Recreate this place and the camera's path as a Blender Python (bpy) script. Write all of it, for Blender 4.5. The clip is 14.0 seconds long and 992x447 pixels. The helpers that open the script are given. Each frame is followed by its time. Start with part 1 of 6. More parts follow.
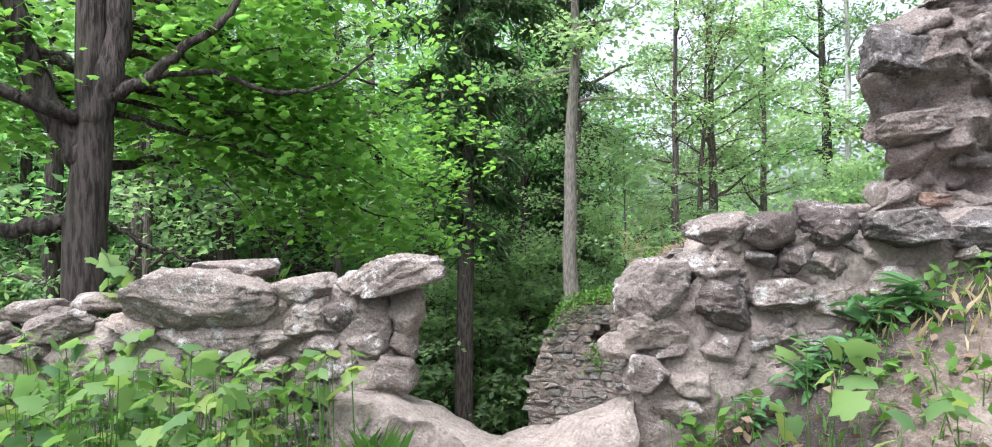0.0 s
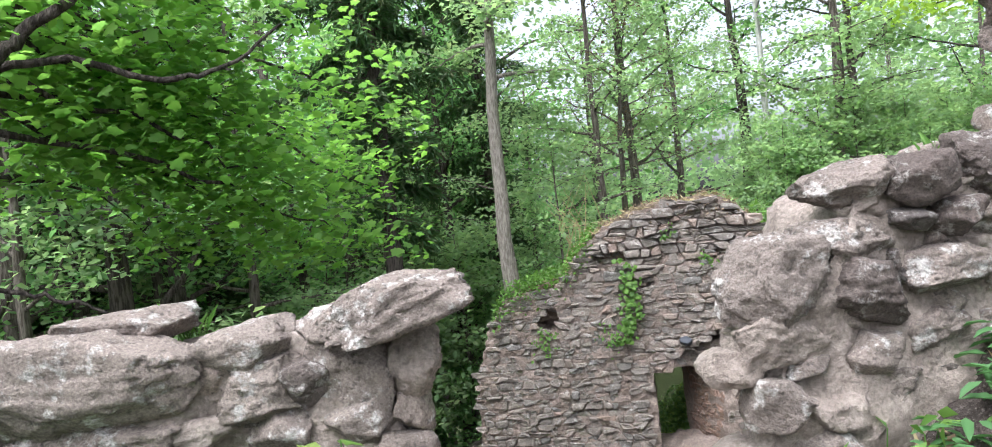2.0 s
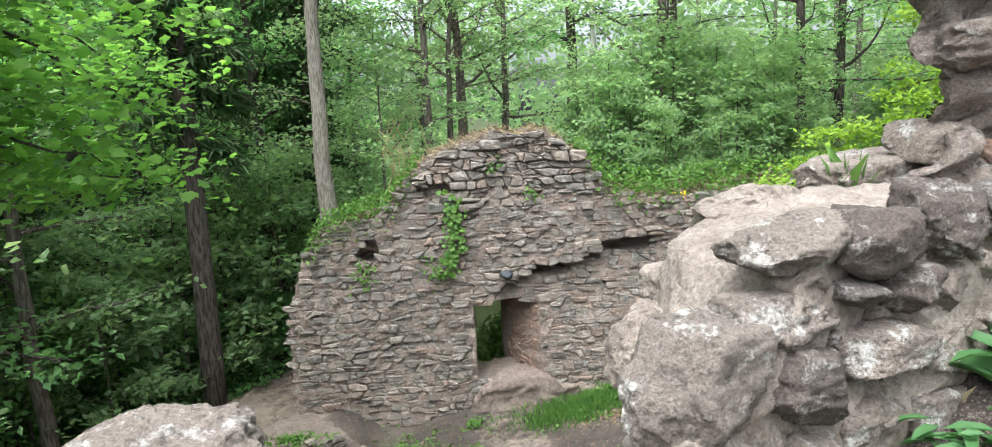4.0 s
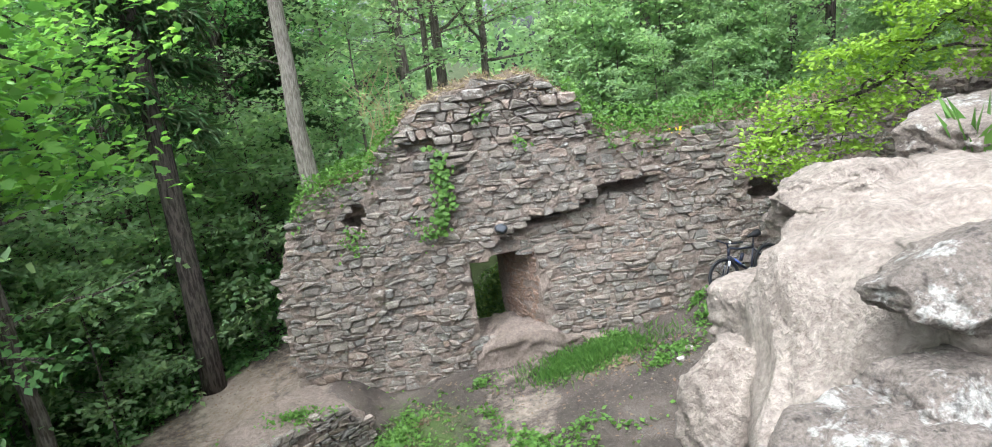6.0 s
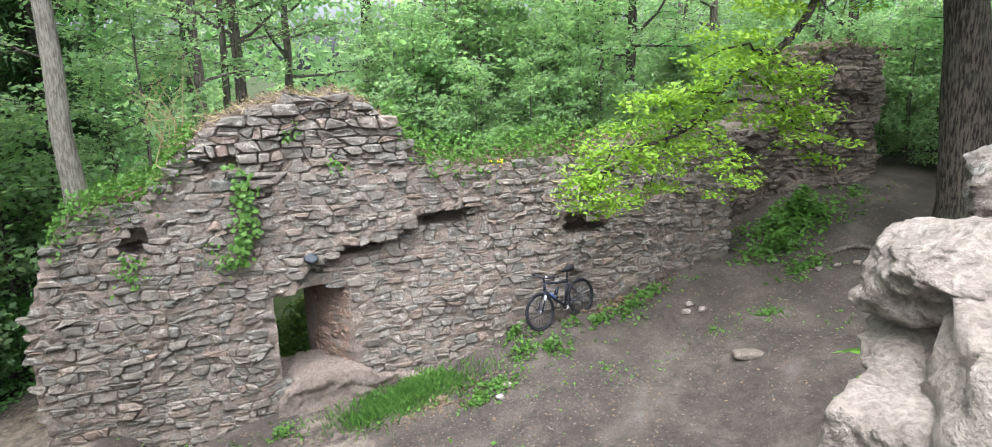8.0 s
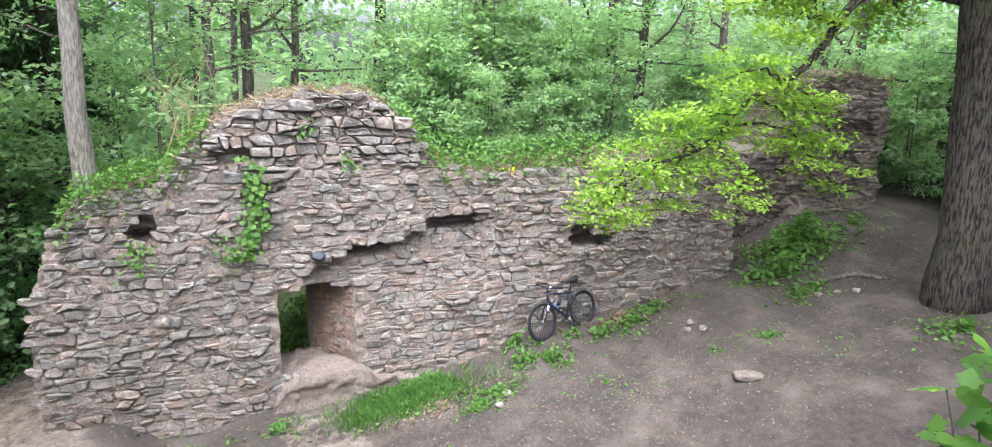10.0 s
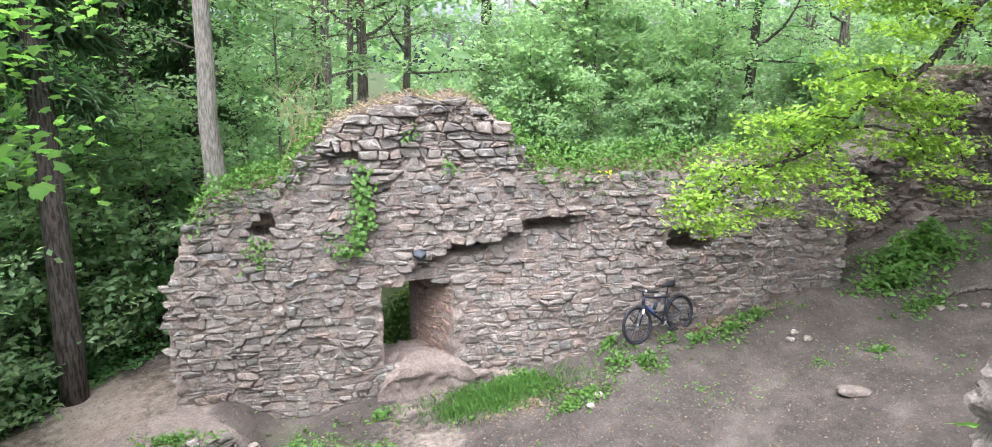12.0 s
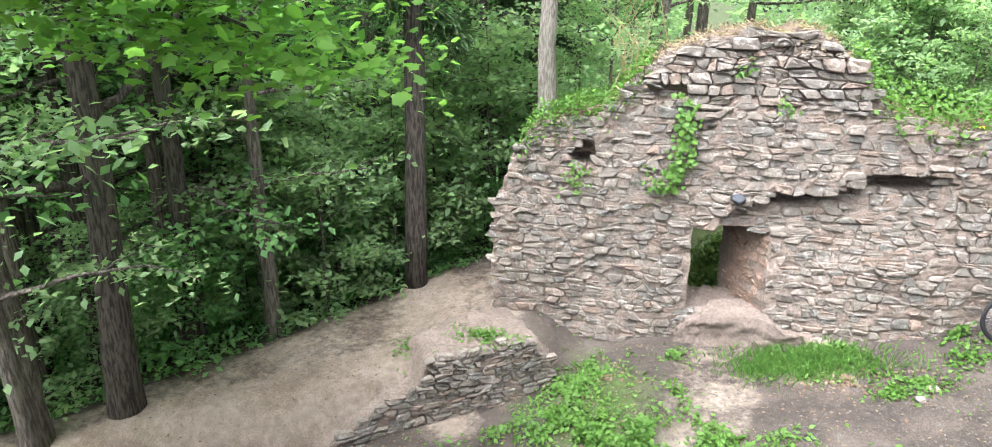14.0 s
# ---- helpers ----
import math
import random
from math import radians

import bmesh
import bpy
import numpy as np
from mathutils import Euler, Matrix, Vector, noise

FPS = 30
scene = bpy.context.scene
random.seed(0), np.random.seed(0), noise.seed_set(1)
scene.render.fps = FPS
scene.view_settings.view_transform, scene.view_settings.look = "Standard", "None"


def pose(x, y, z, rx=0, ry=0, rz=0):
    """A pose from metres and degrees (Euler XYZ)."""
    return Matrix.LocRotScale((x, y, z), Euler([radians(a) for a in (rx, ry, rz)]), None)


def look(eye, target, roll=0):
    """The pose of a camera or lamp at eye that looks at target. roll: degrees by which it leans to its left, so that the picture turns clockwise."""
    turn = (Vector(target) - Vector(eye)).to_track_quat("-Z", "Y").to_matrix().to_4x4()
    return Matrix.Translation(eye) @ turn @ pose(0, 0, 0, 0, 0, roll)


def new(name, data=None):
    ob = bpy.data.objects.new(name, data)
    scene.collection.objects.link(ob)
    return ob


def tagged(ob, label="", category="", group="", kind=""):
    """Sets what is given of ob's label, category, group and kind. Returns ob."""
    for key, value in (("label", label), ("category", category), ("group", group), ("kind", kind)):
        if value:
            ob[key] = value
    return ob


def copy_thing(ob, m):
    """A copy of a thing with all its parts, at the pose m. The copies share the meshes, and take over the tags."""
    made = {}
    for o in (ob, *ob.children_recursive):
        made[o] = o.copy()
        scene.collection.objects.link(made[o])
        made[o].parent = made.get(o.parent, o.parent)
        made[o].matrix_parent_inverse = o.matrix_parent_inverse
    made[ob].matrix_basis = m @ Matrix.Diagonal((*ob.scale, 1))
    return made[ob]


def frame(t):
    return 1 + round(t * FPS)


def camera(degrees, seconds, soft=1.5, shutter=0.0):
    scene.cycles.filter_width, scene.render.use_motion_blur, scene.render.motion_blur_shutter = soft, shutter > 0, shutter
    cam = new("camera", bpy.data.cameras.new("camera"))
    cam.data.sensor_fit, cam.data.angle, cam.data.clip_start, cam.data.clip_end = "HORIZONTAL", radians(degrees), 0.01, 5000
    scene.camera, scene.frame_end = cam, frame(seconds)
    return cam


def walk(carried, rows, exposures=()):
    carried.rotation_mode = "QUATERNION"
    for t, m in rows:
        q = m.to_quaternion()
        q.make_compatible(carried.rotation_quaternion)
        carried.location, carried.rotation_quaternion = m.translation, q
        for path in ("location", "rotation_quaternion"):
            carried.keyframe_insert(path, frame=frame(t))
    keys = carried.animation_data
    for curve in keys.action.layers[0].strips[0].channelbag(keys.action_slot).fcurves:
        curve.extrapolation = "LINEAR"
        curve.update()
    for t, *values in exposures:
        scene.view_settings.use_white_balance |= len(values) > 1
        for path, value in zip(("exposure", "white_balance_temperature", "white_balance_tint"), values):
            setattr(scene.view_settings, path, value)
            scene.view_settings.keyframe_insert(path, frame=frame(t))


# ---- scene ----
cam = camera(71.4, 14.0, soft=1.0)
PATH = [
    (0, (0.019, -0.033, 1.483), (-0.644, 1.854, 1.5), -0.6),
    (0.5, (-0.155, 0.128, 1.46), (-0.834, 2.007, 1.378), -3.7),
    (1, (-0.368, 0.36, 1.44), (-1.08, 2.229, 1.46), -4.6),
    (1.5, (-0.51, 0.548, 1.507), (-1.243, 2.408, 1.547), -9.4),
    (2, (-0.642, 0.804, 1.512), (-1.062, 2.759, 1.479), -6.7),
    (2.5, (-0.721, 0.994, 1.634), (-0.828, 2.99, 1.588), -2.2),
    (3, (-0.737, 1.182, 1.655), (-0.543, 3.168, 1.525), -4.1),
    (3.5, (-0.76, 1.414, 1.719), (-0.616, 3.387, 1.422), -0.9),
    (3.7, (-0.762, 1.457, 1.761), (-0.672, 3.43, 1.445), -2.4),
    (5.8, (-0.757, 2.033, 1.898), (-0.626, 3.969, 1.412), -7.9),
    (6, (-0.785, 2.099, 1.89), (-0.695, 4.034, 1.395), -7.8),
    (6.5, (-0.812, 2.333, 1.835), (-0.764, 4.289, 1.421), -8.1),
    (7, (-0.865, 2.522, 1.841), (-0.603, 4.451, 1.383), -3.6),
    (7.5, (-0.904, 2.709, 1.803), (-0.401, 4.599, 1.384), -3.3),
    (8, (-1.033, 2.844, 1.822), (-0.365, 4.67, 1.354), -2.0),
    (8.2, (-1.075, 2.888, 1.839), (-0.399, 4.706, 1.354), -2.1),
    (10.3, (-1.439, 2.966, 1.867), (-0.726, 4.781, 1.422), 2.1),
    (10.5, (-1.473, 2.917, 1.838), (-0.743, 4.739, 1.455), 1.6),
    (11, (-1.4, 2.759, 1.868), (-0.739, 4.616, 1.534), 0.5),
    (11.5, (-1.335, 2.734, 1.953), (-0.747, 4.607, 1.567), 0.6),
    (12, (-1.202, 2.697, 2.035), (-0.805, 4.6, 1.563), 0.5),
    (12.5, (-1.092, 2.702, 2.05), (-0.982, 4.618, 1.485), 0.2),
    (13, (-1.079, 2.731, 2.019), (-1.237, 4.634, 1.422), 0.4),
    (13.5, (-1.124, 2.753, 1.985), (-1.456, 4.623, 1.359), 0.9),
    (14, (-1.171, 2.791, 1.976), (-1.661, 4.615, 1.321), 0.3),
]
walk(cam, [(t, look(eye, target, roll)) for t, eye, target, roll in PATH], exposures=((0.0, 1.43, 5880, 13.0), (2.5, 1.42, 6000, 12.0), (3.5, 1.42, 6100, 6.5), (6.0, 1.53, 5850, 6.5), (8.2, 1.62, 5900, 9.0), (10.4, 1.93, 5780, 13.5), (12.0, 1.9, 5800, 13.5), (14.0, 2.27, 6050, 10.5)))

# ---- world, sun, exposure ----
world = bpy.data.worlds.new("overcast_sky")
scene.world = world
world.use_nodes = True
wn = world.node_tree
sky = wn.nodes.new("ShaderNodeTexSky")
sky.sky_type = "NISHITA"
sky.sun_disc = False
sky.sun_elevation, sky.sun_rotation = radians(65), radians(205)
sky.air_density, sky.dust_density, sky.ozone_density = 0.6, 6.0, 0.3
pale_sky = wn.nodes.new("ShaderNodeHueSaturation")  # thin even cloud: little colour
pale_sky.inputs["Saturation"].default_value = 0.3
wn.links.new(sky.outputs[0], pale_sky.inputs["Color"])
wn.links.new(pale_sky.outputs[0], wn.nodes["Background"].inputs[0])
wn.nodes["Background"].inputs[1].default_value = 0.2
sun = new("sun", bpy.data.lights.new("sun", "SUN"))
sun.data.energy, sun.data.angle, sun.data.color = 1.5, radians(60), (1.0, 0.99, 0.98)
sun.matrix_world = look((-2.2, -4.6, 11), (0, 0, 0))


# ---- materials ----
def material(name, rough=0.9):
    m = bpy.data.materials.new(name)
    m.use_nodes = True
    b = m.node_tree.nodes["Principled BSDF"]
    b.inputs["Roughness"].default_value = rough
    b.inputs["Specular IOR Level"].default_value = 0.25
    return m, m.node_tree, b


def nd(nt, kind, **inputs):
    n = nt.nodes.new(kind)
    for k, v in inputs.items():
        n.inputs[k].default_value = v
    return n


def tex(nt, scale, detail=6.0, rough=0.6, vector=None):
    n = nd(nt, "ShaderNodeTexNoise", Scale=scale, Detail=detail, Roughness=rough)
    nt.links.new(vector or coords(nt), n.inputs["Vector"])
    return n.outputs["Fac"]


def coords(nt):
    for n in nt.nodes:
        if n.bl_idname == "ShaderNodeNewGeometry":
            return n.outputs["Position"]
    return nt.nodes.new("ShaderNodeNewGeometry").outputs["Position"]


def ramp(nt, fac, stops):
    n = nt.nodes.new("ShaderNodeValToRGB")
    e = n.color_ramp.elements
    while len(e) < len(stops):
        e.new(0.5)
    for k, (p, c) in zip(e, stops):
        k.position, k.color = p, (*c, 1)
    nt.links.new(fac, n.inputs[0])
    return n.outputs[0]


def mix(nt, fac, a, b, mode="MIX"):
    n = nt.nodes.new("ShaderNodeMixRGB")
    n.blend_type = mode
    for k, v in ((0, fac), (1, a), (2, b)):
        if isinstance(v, (int, float)):
            n.inputs[k].default_value = v
        elif isinstance(v, tuple):
            n.inputs[k].default_value = (*v, 1)
        else:
            nt.links.new(v, n.inputs[k])
    return n.outputs[0]


def bump(nt, b, height, strength, dist):
    n = nd(nt, "ShaderNodeBump", Strength=strength, Distance=dist)
    nt.links.new(height, n.inputs["Height"])
    nt.links.new(n.outputs[0], b.inputs["Normal"])


G = (0.0, 0.0, 0.0)
W = (1.0, 1.0, 1.0)


def stone_material(name, tones, lichen, spots, island=False, fine=30.0):
    """Weathered stone: a tone for each piece, grain, pale lichen and dark stains."""
    m, nt, b = material(name, 0.92)
    if island:
        coords(nt)
        rnd = [n for n in nt.nodes if n.bl_idname == "ShaderNodeNewGeometry"][0].outputs["Random Per Island"]
    else:
        rnd = nt.nodes.new("ShaderNodeObjectInfo").outputs["Random"]
    base = ramp(nt, rnd, [(i / (len(tones) - 1), c) for i, c in enumerate(tones)])
    big = tex(nt, 1.6, 4)
    base = mix(nt, ramp(nt, big, [(0.35, (0.25, 0.25, 0.25)), (0.65, G)]), base, (0.10, 0.095, 0.085))
    mid = tex(nt, 9, 8, 0.7)
    base = mix(nt, ramp(nt, mid, [(0.30, (0.55,) * 3), (0.55, G)]), base, mix(nt, 0.5, base, (0.07, 0.06, 0.055)))
    sp = tex(nt, spots, 5, 0.75)
    base = mix(nt, ramp(nt, sp, [(0.54, G), (0.63, (lichen,) * 3)]), base, (0.6, 0.58, 0.54))
    stain = tex(nt, spots * 0.45, 7, 0.7)
    base = mix(nt, ramp(nt, stain, [(0.54, G), (0.68, (0.5,) * 3)]), base, mix(nt, 0.5, base, (0.04, 0.035, 0.03)))
    gr = tex(nt, fine * 3, 4, 0.7)
    base = mix(nt, 0.7, base, ramp(nt, gr, [(0.32, (0.35,) * 3), (0.62, (1.15,) * 3)]), "MULTIPLY")
    pits = tex(nt, fine * 0.9, 4, 0.6)
    base = mix(nt, ramp(nt, pits, [(0.30, (0.75,) * 3), (0.42, G)]), base, (0.05, 0.045, 0.04))
    nt.links.new(base, b.inputs["Base Color"])
    h = mix(nt, 0.5, tex(nt, fine, 8, 0.75), mid)
    bump(nt, b, mix(nt, 0.35, h, pits), 1.0, 0.06)
    return m


M_STONE = stone_material("rubble_stone", [(0.15, 0.128, 0.11), (0.25, 0.212, 0.183), (0.19, 0.17, 0.15), (0.31, 0.265, 0.225), (0.28, 0.205, 0.165), (0.175, 0.165, 0.15), (0.28, 0.24, 0.205), (0.21, 0.182, 0.155)], 0.35, 7.0)
M_STONE_REST = stone_material("rubble_stone_joined", [(0.15, 0.128, 0.11), (0.25, 0.212, 0.183), (0.19, 0.17, 0.15), (0.31, 0.265, 0.225), (0.28, 0.205, 0.165), (0.175, 0.165, 0.15), (0.28, 0.24, 0.205), (0.21, 0.182, 0.155)], 0.35, 7.0, True)
# brown stone, toned darker so its colour carries the wall stub's shade
_shaded_brown = [(0.13, 0.10, 0.085), (0.19, 0.15, 0.125), (0.16, 0.125, 0.105), (0.22, 0.165, 0.135)]
M_TOWER = stone_material("shaded_brown_rubble", _shaded_brown, 0.2, 8.0)
M_TOWER_REST = stone_material("shaded_brown_rubble_joined", _shaded_brown, 0.2, 8.0, True)
M_ROCK = stone_material("lichen_rock", [(0.3, 0.25, 0.215), (0.37, 0.31, 0.265), (0.27, 0.225, 0.195), (0.41, 0.335, 0.28)], 0.9, 11.0, False, 45.0)
M_DARK_ROCK = stone_material("dark_rock", [(0.15, 0.12, 0.105), (0.19, 0.155, 0.135), (0.17, 0.15, 0.14)], 0.5, 18.0, False, 45.0)
M_PEBBLE = stone_material("grey_pebble", [(0.09, 0.078, 0.068), (0.15, 0.13, 0.115), (0.2, 0.175, 0.155)], 0.1, 9.0, True)
M_PILLAR = stone_material("pillar_rubble", [(0.26, 0.21, 0.18), (0.31, 0.25, 0.215), (0.28, 0.23, 0.2)], 0.4, 14.0, False, 36.0)
M_BRICK = stone_material("reddish_rock", [(0.27, 0.17, 0.125), (0.30, 0.2, 0.15)], 0.25, 15.0)


def mortar_material(name, a, c, dark, fine=18.0):
    m, nt, b = material(name, 0.95)
    f1, f2 = tex(nt, 2.5, 6), tex(nt, fine, 8, 0.75)
    base = ramp(nt, f1, [(0.3, a), (0.7, c)])
    base = mix(nt, ramp(nt, f2, [(0.35, (0.7,) * 3), (0.6, G)]), base, dark)
    base = mix(nt, 0.65, base, ramp(nt, tex(nt, fine * 6, 3), [(0.32, (0.45,) * 3), (0.65, W)]), "MULTIPLY")
    nt.links.new(base, b.inputs["Base Color"])
    bump(nt, b, mix(nt, 0.6, f2, tex(nt, fine * 3, 6, 0.7)), 1.0, 0.06)
    return m


M_MORTAR = mortar_material("old_mortar", (0.27, 0.21, 0.175), (0.38, 0.305, 0.26), (0.09, 0.075, 0.065))
M_PALE = mortar_material("pale_lime_mortar", (0.4, 0.335, 0.285), (0.56, 0.48, 0.42), (0.24, 0.195, 0.165), 12.0)
M_EARTH = mortar_material("dry_earth", (0.17, 0.125, 0.09), (0.25, 0.19, 0.14), (0.08, 0.06, 0.04), 22.0)


def ground_material():
    """Red: pale trodden path. Green: mossy weeds. Blue: dark forest floor. None: grey-brown yard earth."""
    m, nt, b = material("earth_and_litter", 0.95)
    at = nt.nodes.new("ShaderNodeAttribute")
    at.attribute_name = "cover"
    sep = nt.nodes.new("ShaderNodeSeparateColor")
    nt.links.new(at.outputs["Color"], sep.inputs[0])
    n1, n2, n3 = tex(nt, 1.1, 5), tex(nt, 7.0, 8, 0.7), tex(nt, 38.0, 6, 0.7)
    yard = ramp(nt, n2, [(0.3, (0.035, 0.028, 0.024)), (0.7, (0.084, 0.068, 0.058))])
    yard = mix(nt, ramp(nt, n1, [(0.45, G), (0.62, (0.45,) * 3)]), yard, (0.09, 0.066, 0.05))
    yard = mix(nt, ramp(nt, n3, [(0.56, G), (0.66, (0.5,) * 3)]), yard, (0.2, 0.175, 0.16))
    n4 = tex(nt, 120.0, 3, 0.6)
    yard = mix(nt, ramp(nt, mix(nt, 0.4, n4, n1), [(0.54, G), (0.6, (0.65,) * 3)]), yard, (0.23, 0.205, 0.185))
    yard = mix(nt, ramp(nt, n4, [(0.34, (0.5,) * 3), (0.44, G)]), yard, (0.028, 0.022, 0.018))
    path = ramp(nt, n2, [(0.3, (0.19, 0.15, 0.12)), (0.7, (0.33, 0.275, 0.23))])
    path = mix(nt, ramp(nt, mix(nt, 0.5, n1, n3), [(0.4, (0.8,) * 3), (0.52, G)]), path, (0.14, 0.1, 0.075))
    green = ramp(nt, n3, [(0.35, (0.035, 0.06, 0.015)), (0.55, (0.07, 0.11, 0.03)), (0.7, (0.16, 0.11, 0.07))])
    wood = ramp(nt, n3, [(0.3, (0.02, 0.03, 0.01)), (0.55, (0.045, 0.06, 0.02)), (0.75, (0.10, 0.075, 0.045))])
    wob = mix(nt, 0.5, n1, n2)

    def edged(ch):
        a = nt.nodes.new("ShaderNodeMath")
        a.operation = "ADD"
        nt.links.new(sep.outputs[ch], a.inputs[0])
        nt.links.new(wob, a.inputs[1])
        return ramp(nt, a.outputs[0], [(0.80, G), (1.0, W)])

    col = mix(nt, edged(0), yard, path)
    col = mix(nt, edged(1), col, green)
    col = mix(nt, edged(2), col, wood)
    nt.links.new(col, b.inputs["Base Color"])
    bump(nt, b, mix(nt, 0.4, mix(nt, 0.6, n2, n3), n4), 1.0, 0.05)
    return m


M_GROUND = ground_material()


def leaf_material(name, tones, glow=0.45):
    m, nt, b = material(name, 0.5)
    g = nt.nodes.new("ShaderNodeNewGeometry")
    base = ramp(nt, g.outputs["Random Per Island"], [(i / (len(tones) - 1), c) for i, c in enumerate(tones)])
    base = mix(nt, ramp(nt, tex(nt, 0.5, 3), [(0.35, (0.3,) * 3), (0.65, G)]), base, mix(nt, 0.5, base, (0.02, 0.05, 0.01)))
    nt.links.new(base, b.inputs["Base Color"])
    t = nt.nodes.new("ShaderNodeBsdfTranslucent")
    nt.links.new(mix(nt, 1.0, base, (1.52, 1.56, 1.12), "MULTIPLY"), t.inputs[0])
    s = nt.nodes.new("ShaderNodeMixShader")
    s.inputs[0].default_value = glow
    nt.links.new(b.outputs[0], s.inputs[1])
    nt.links.new(t.outputs[0], s.inputs[2])
    nt.links.new(s.outputs[0], nt.nodes["Material Output"].inputs[0])
    return m


M_LEAF = leaf_material("beech_leaf", [(0.12, 0.25, 0.095), (0.16, 0.30, 0.115), (0.13, 0.27, 0.12), (0.2, 0.35, 0.12)], 0.68)
M_LEAF_PALE = leaf_material("ash_leaf", [(0.185, 0.295, 0.155), (0.25, 0.355, 0.2), (0.205, 0.32, 0.16), (0.29, 0.38, 0.195)], 0.64)
M_LEAF_OAK = leaf_material("fresh_oak_leaf", [(0.19, 0.31, 0.035), (0.24, 0.37, 0.05), (0.21, 0.34, 0.03), (0.29, 0.40, 0.07)])
M_LEAF_MAPLE = leaf_material("maple_leaf", [(0.12, 0.25, 0.06), (0.155, 0.305, 0.065), (0.2, 0.36, 0.075), (0.13, 0.27, 0.075)], 0.7)
M_LEAF_SEED = leaf_material("seedling_leaf", [(0.11, 0.205, 0.065), (0.17, 0.265, 0.08), (0.08, 0.16, 0.07), (0.24, 0.31, 0.09), (0.13, 0.23, 0.07)], 0.5)
M_LEAF_WEED = leaf_material("weed_leaf", [(0.07, 0.15, 0.03), (0.1, 0.2, 0.04), (0.13, 0.24, 0.05), (0.09, 0.17, 0.05)])
M_NEEDLE = leaf_material("spruce_needle", [(0.05, 0.11, 0.045), (0.065, 0.13, 0.05), (0.085, 0.1, 0.05)], 0.35)
M_DRY = leaf_material("dry_leaf", [(0.15, 0.105, 0.07), (0.2, 0.145, 0.1), (0.14, 0.08, 0.055)], 0.2)
M_DRY_GRASS = leaf_material("straw", [(0.32, 0.25, 0.14), (0.38, 0.31, 0.18)], 0.2)
M_GRASS = leaf_material("grass_blade", [(0.06, 0.14, 0.03), (0.09, 0.19, 0.04), (0.12, 0.22, 0.05)], 0.35)


def bark_material(name, a, c, scale=14.0, moss=0.0):
    m, nt, b = material(name, 0.95)
    mp = nd(nt, "ShaderNodeMapping", Scale=(1.0, 1.0, 0.16))
    nt.links.new(coords(nt), mp.inputs["Vector"])
    f = tex(nt, scale * 1.8, 5, 0.6, mp.outputs[0])
    base = ramp(nt, f, [(0.42, a), (0.56, c)])
    base = mix(nt, ramp(nt, tex(nt, 2.2, 5), [(0.5, G), (0.7, (0.25 + moss,) * 3)]), base, (0.10, 0.115, 0.07))
    nt.links.new(base, b.inputs["Base Color"])
    bump(nt, b, f, 1.0, 0.09)
    return m


M_BARK = bark_material("grey_brown_bark", (0.075, 0.06, 0.05), (0.17, 0.145, 0.125))
M_BARK_DARK = bark_material("dark_bark", (0.035, 0.028, 0.024), (0.10, 0.082, 0.072))
M_BARK_ASH = bark_material("pale_ash_bark", (0.17, 0.15, 0.125), (0.31, 0.28, 0.24), 22.0)
M_BARK_OAK = bark_material("oak_bark", (0.018, 0.014, 0.012), (0.105, 0.085, 0.07), 17.0, 0.1)
M_BARK_BIRCH = bark_material("birch_bark", (0.35, 0.34, 0.32), (0.62, 0.61, 0.58), 8.0)


def plain(name, c, rough, metal=0.0):
    m, nt, b = material(name, rough)
    b.inputs["Metallic"].default_value = metal
    nt.links.new(ramp(nt, tex(nt, 60, 4), [(0.3, tuple(v * 0.75 for v in c)), (0.7, c)]), b.inputs["Base Color"])
    return m


M_RUBBER = plain("tyre_rubber", (0.018, 0.018, 0.02), 0.8)
M_FRAME = plain("black_frame_paint", (0.02, 0.022, 0.035), 0.3)
M_ALLOY = plain("alloy", (0.45, 0.45, 0.47), 0.35, 1.0)
M_BLUE = plain("blue_decal", (0.05, 0.09, 0.3), 0.4)
M_WHITE = plain("white_decal", (0.7, 0.7, 0.72), 0.4)
M_YELLOW = plain("yellow_petal", (0.75, 0.52, 0.02), 0.6)


# ---- mesh helpers ----
def mesh_object(name, verts, faces, mat, parent=None, label="", smooth=False):
    me = bpy.data.meshes.new(name)
    me.from_pydata([tuple(v) for v in verts], [], [tuple(int(i) for i in f) for f in faces])
    me.materials.append(mat)
    if smooth:
        me.polygons.foreach_set("use_smooth", [True] * len(me.polygons))
    me.update()
    ob = new(name, me)
    ob.parent = parent
    return tagged(ob, label)


def poly_mesh(name, verts, loops, n, mat):
    """A mesh of many faces with n corners each, from arrays."""
    me = bpy.data.meshes.new(name)
    verts, loops = np.asarray(verts, dtype=np.float32), np.asarray(loops, dtype=np.int32).ravel()
    me.vertices.add(len(verts))
    me.vertices.foreach_set("co", verts.ravel())
    me.loops.add(len(loops))
    me.loops.foreach_set("vertex_index", loops)
    k = len(loops) // n
    me.polygons.add(k)
    me.polygons.foreach_set("loop_start", np.arange(k, dtype=np.int32) * n)
    me.materials.append(mat)
    me.update(calc_edges=True)
    return me


def part(name, me, parent=None, label=""):
    ob = new(name, me)
    ob.parent = parent
    return tagged(ob, label)


def unit(a):
    return a / np.maximum(np.linalg.norm(a, axis=-1, keepdims=True), 1e-9)


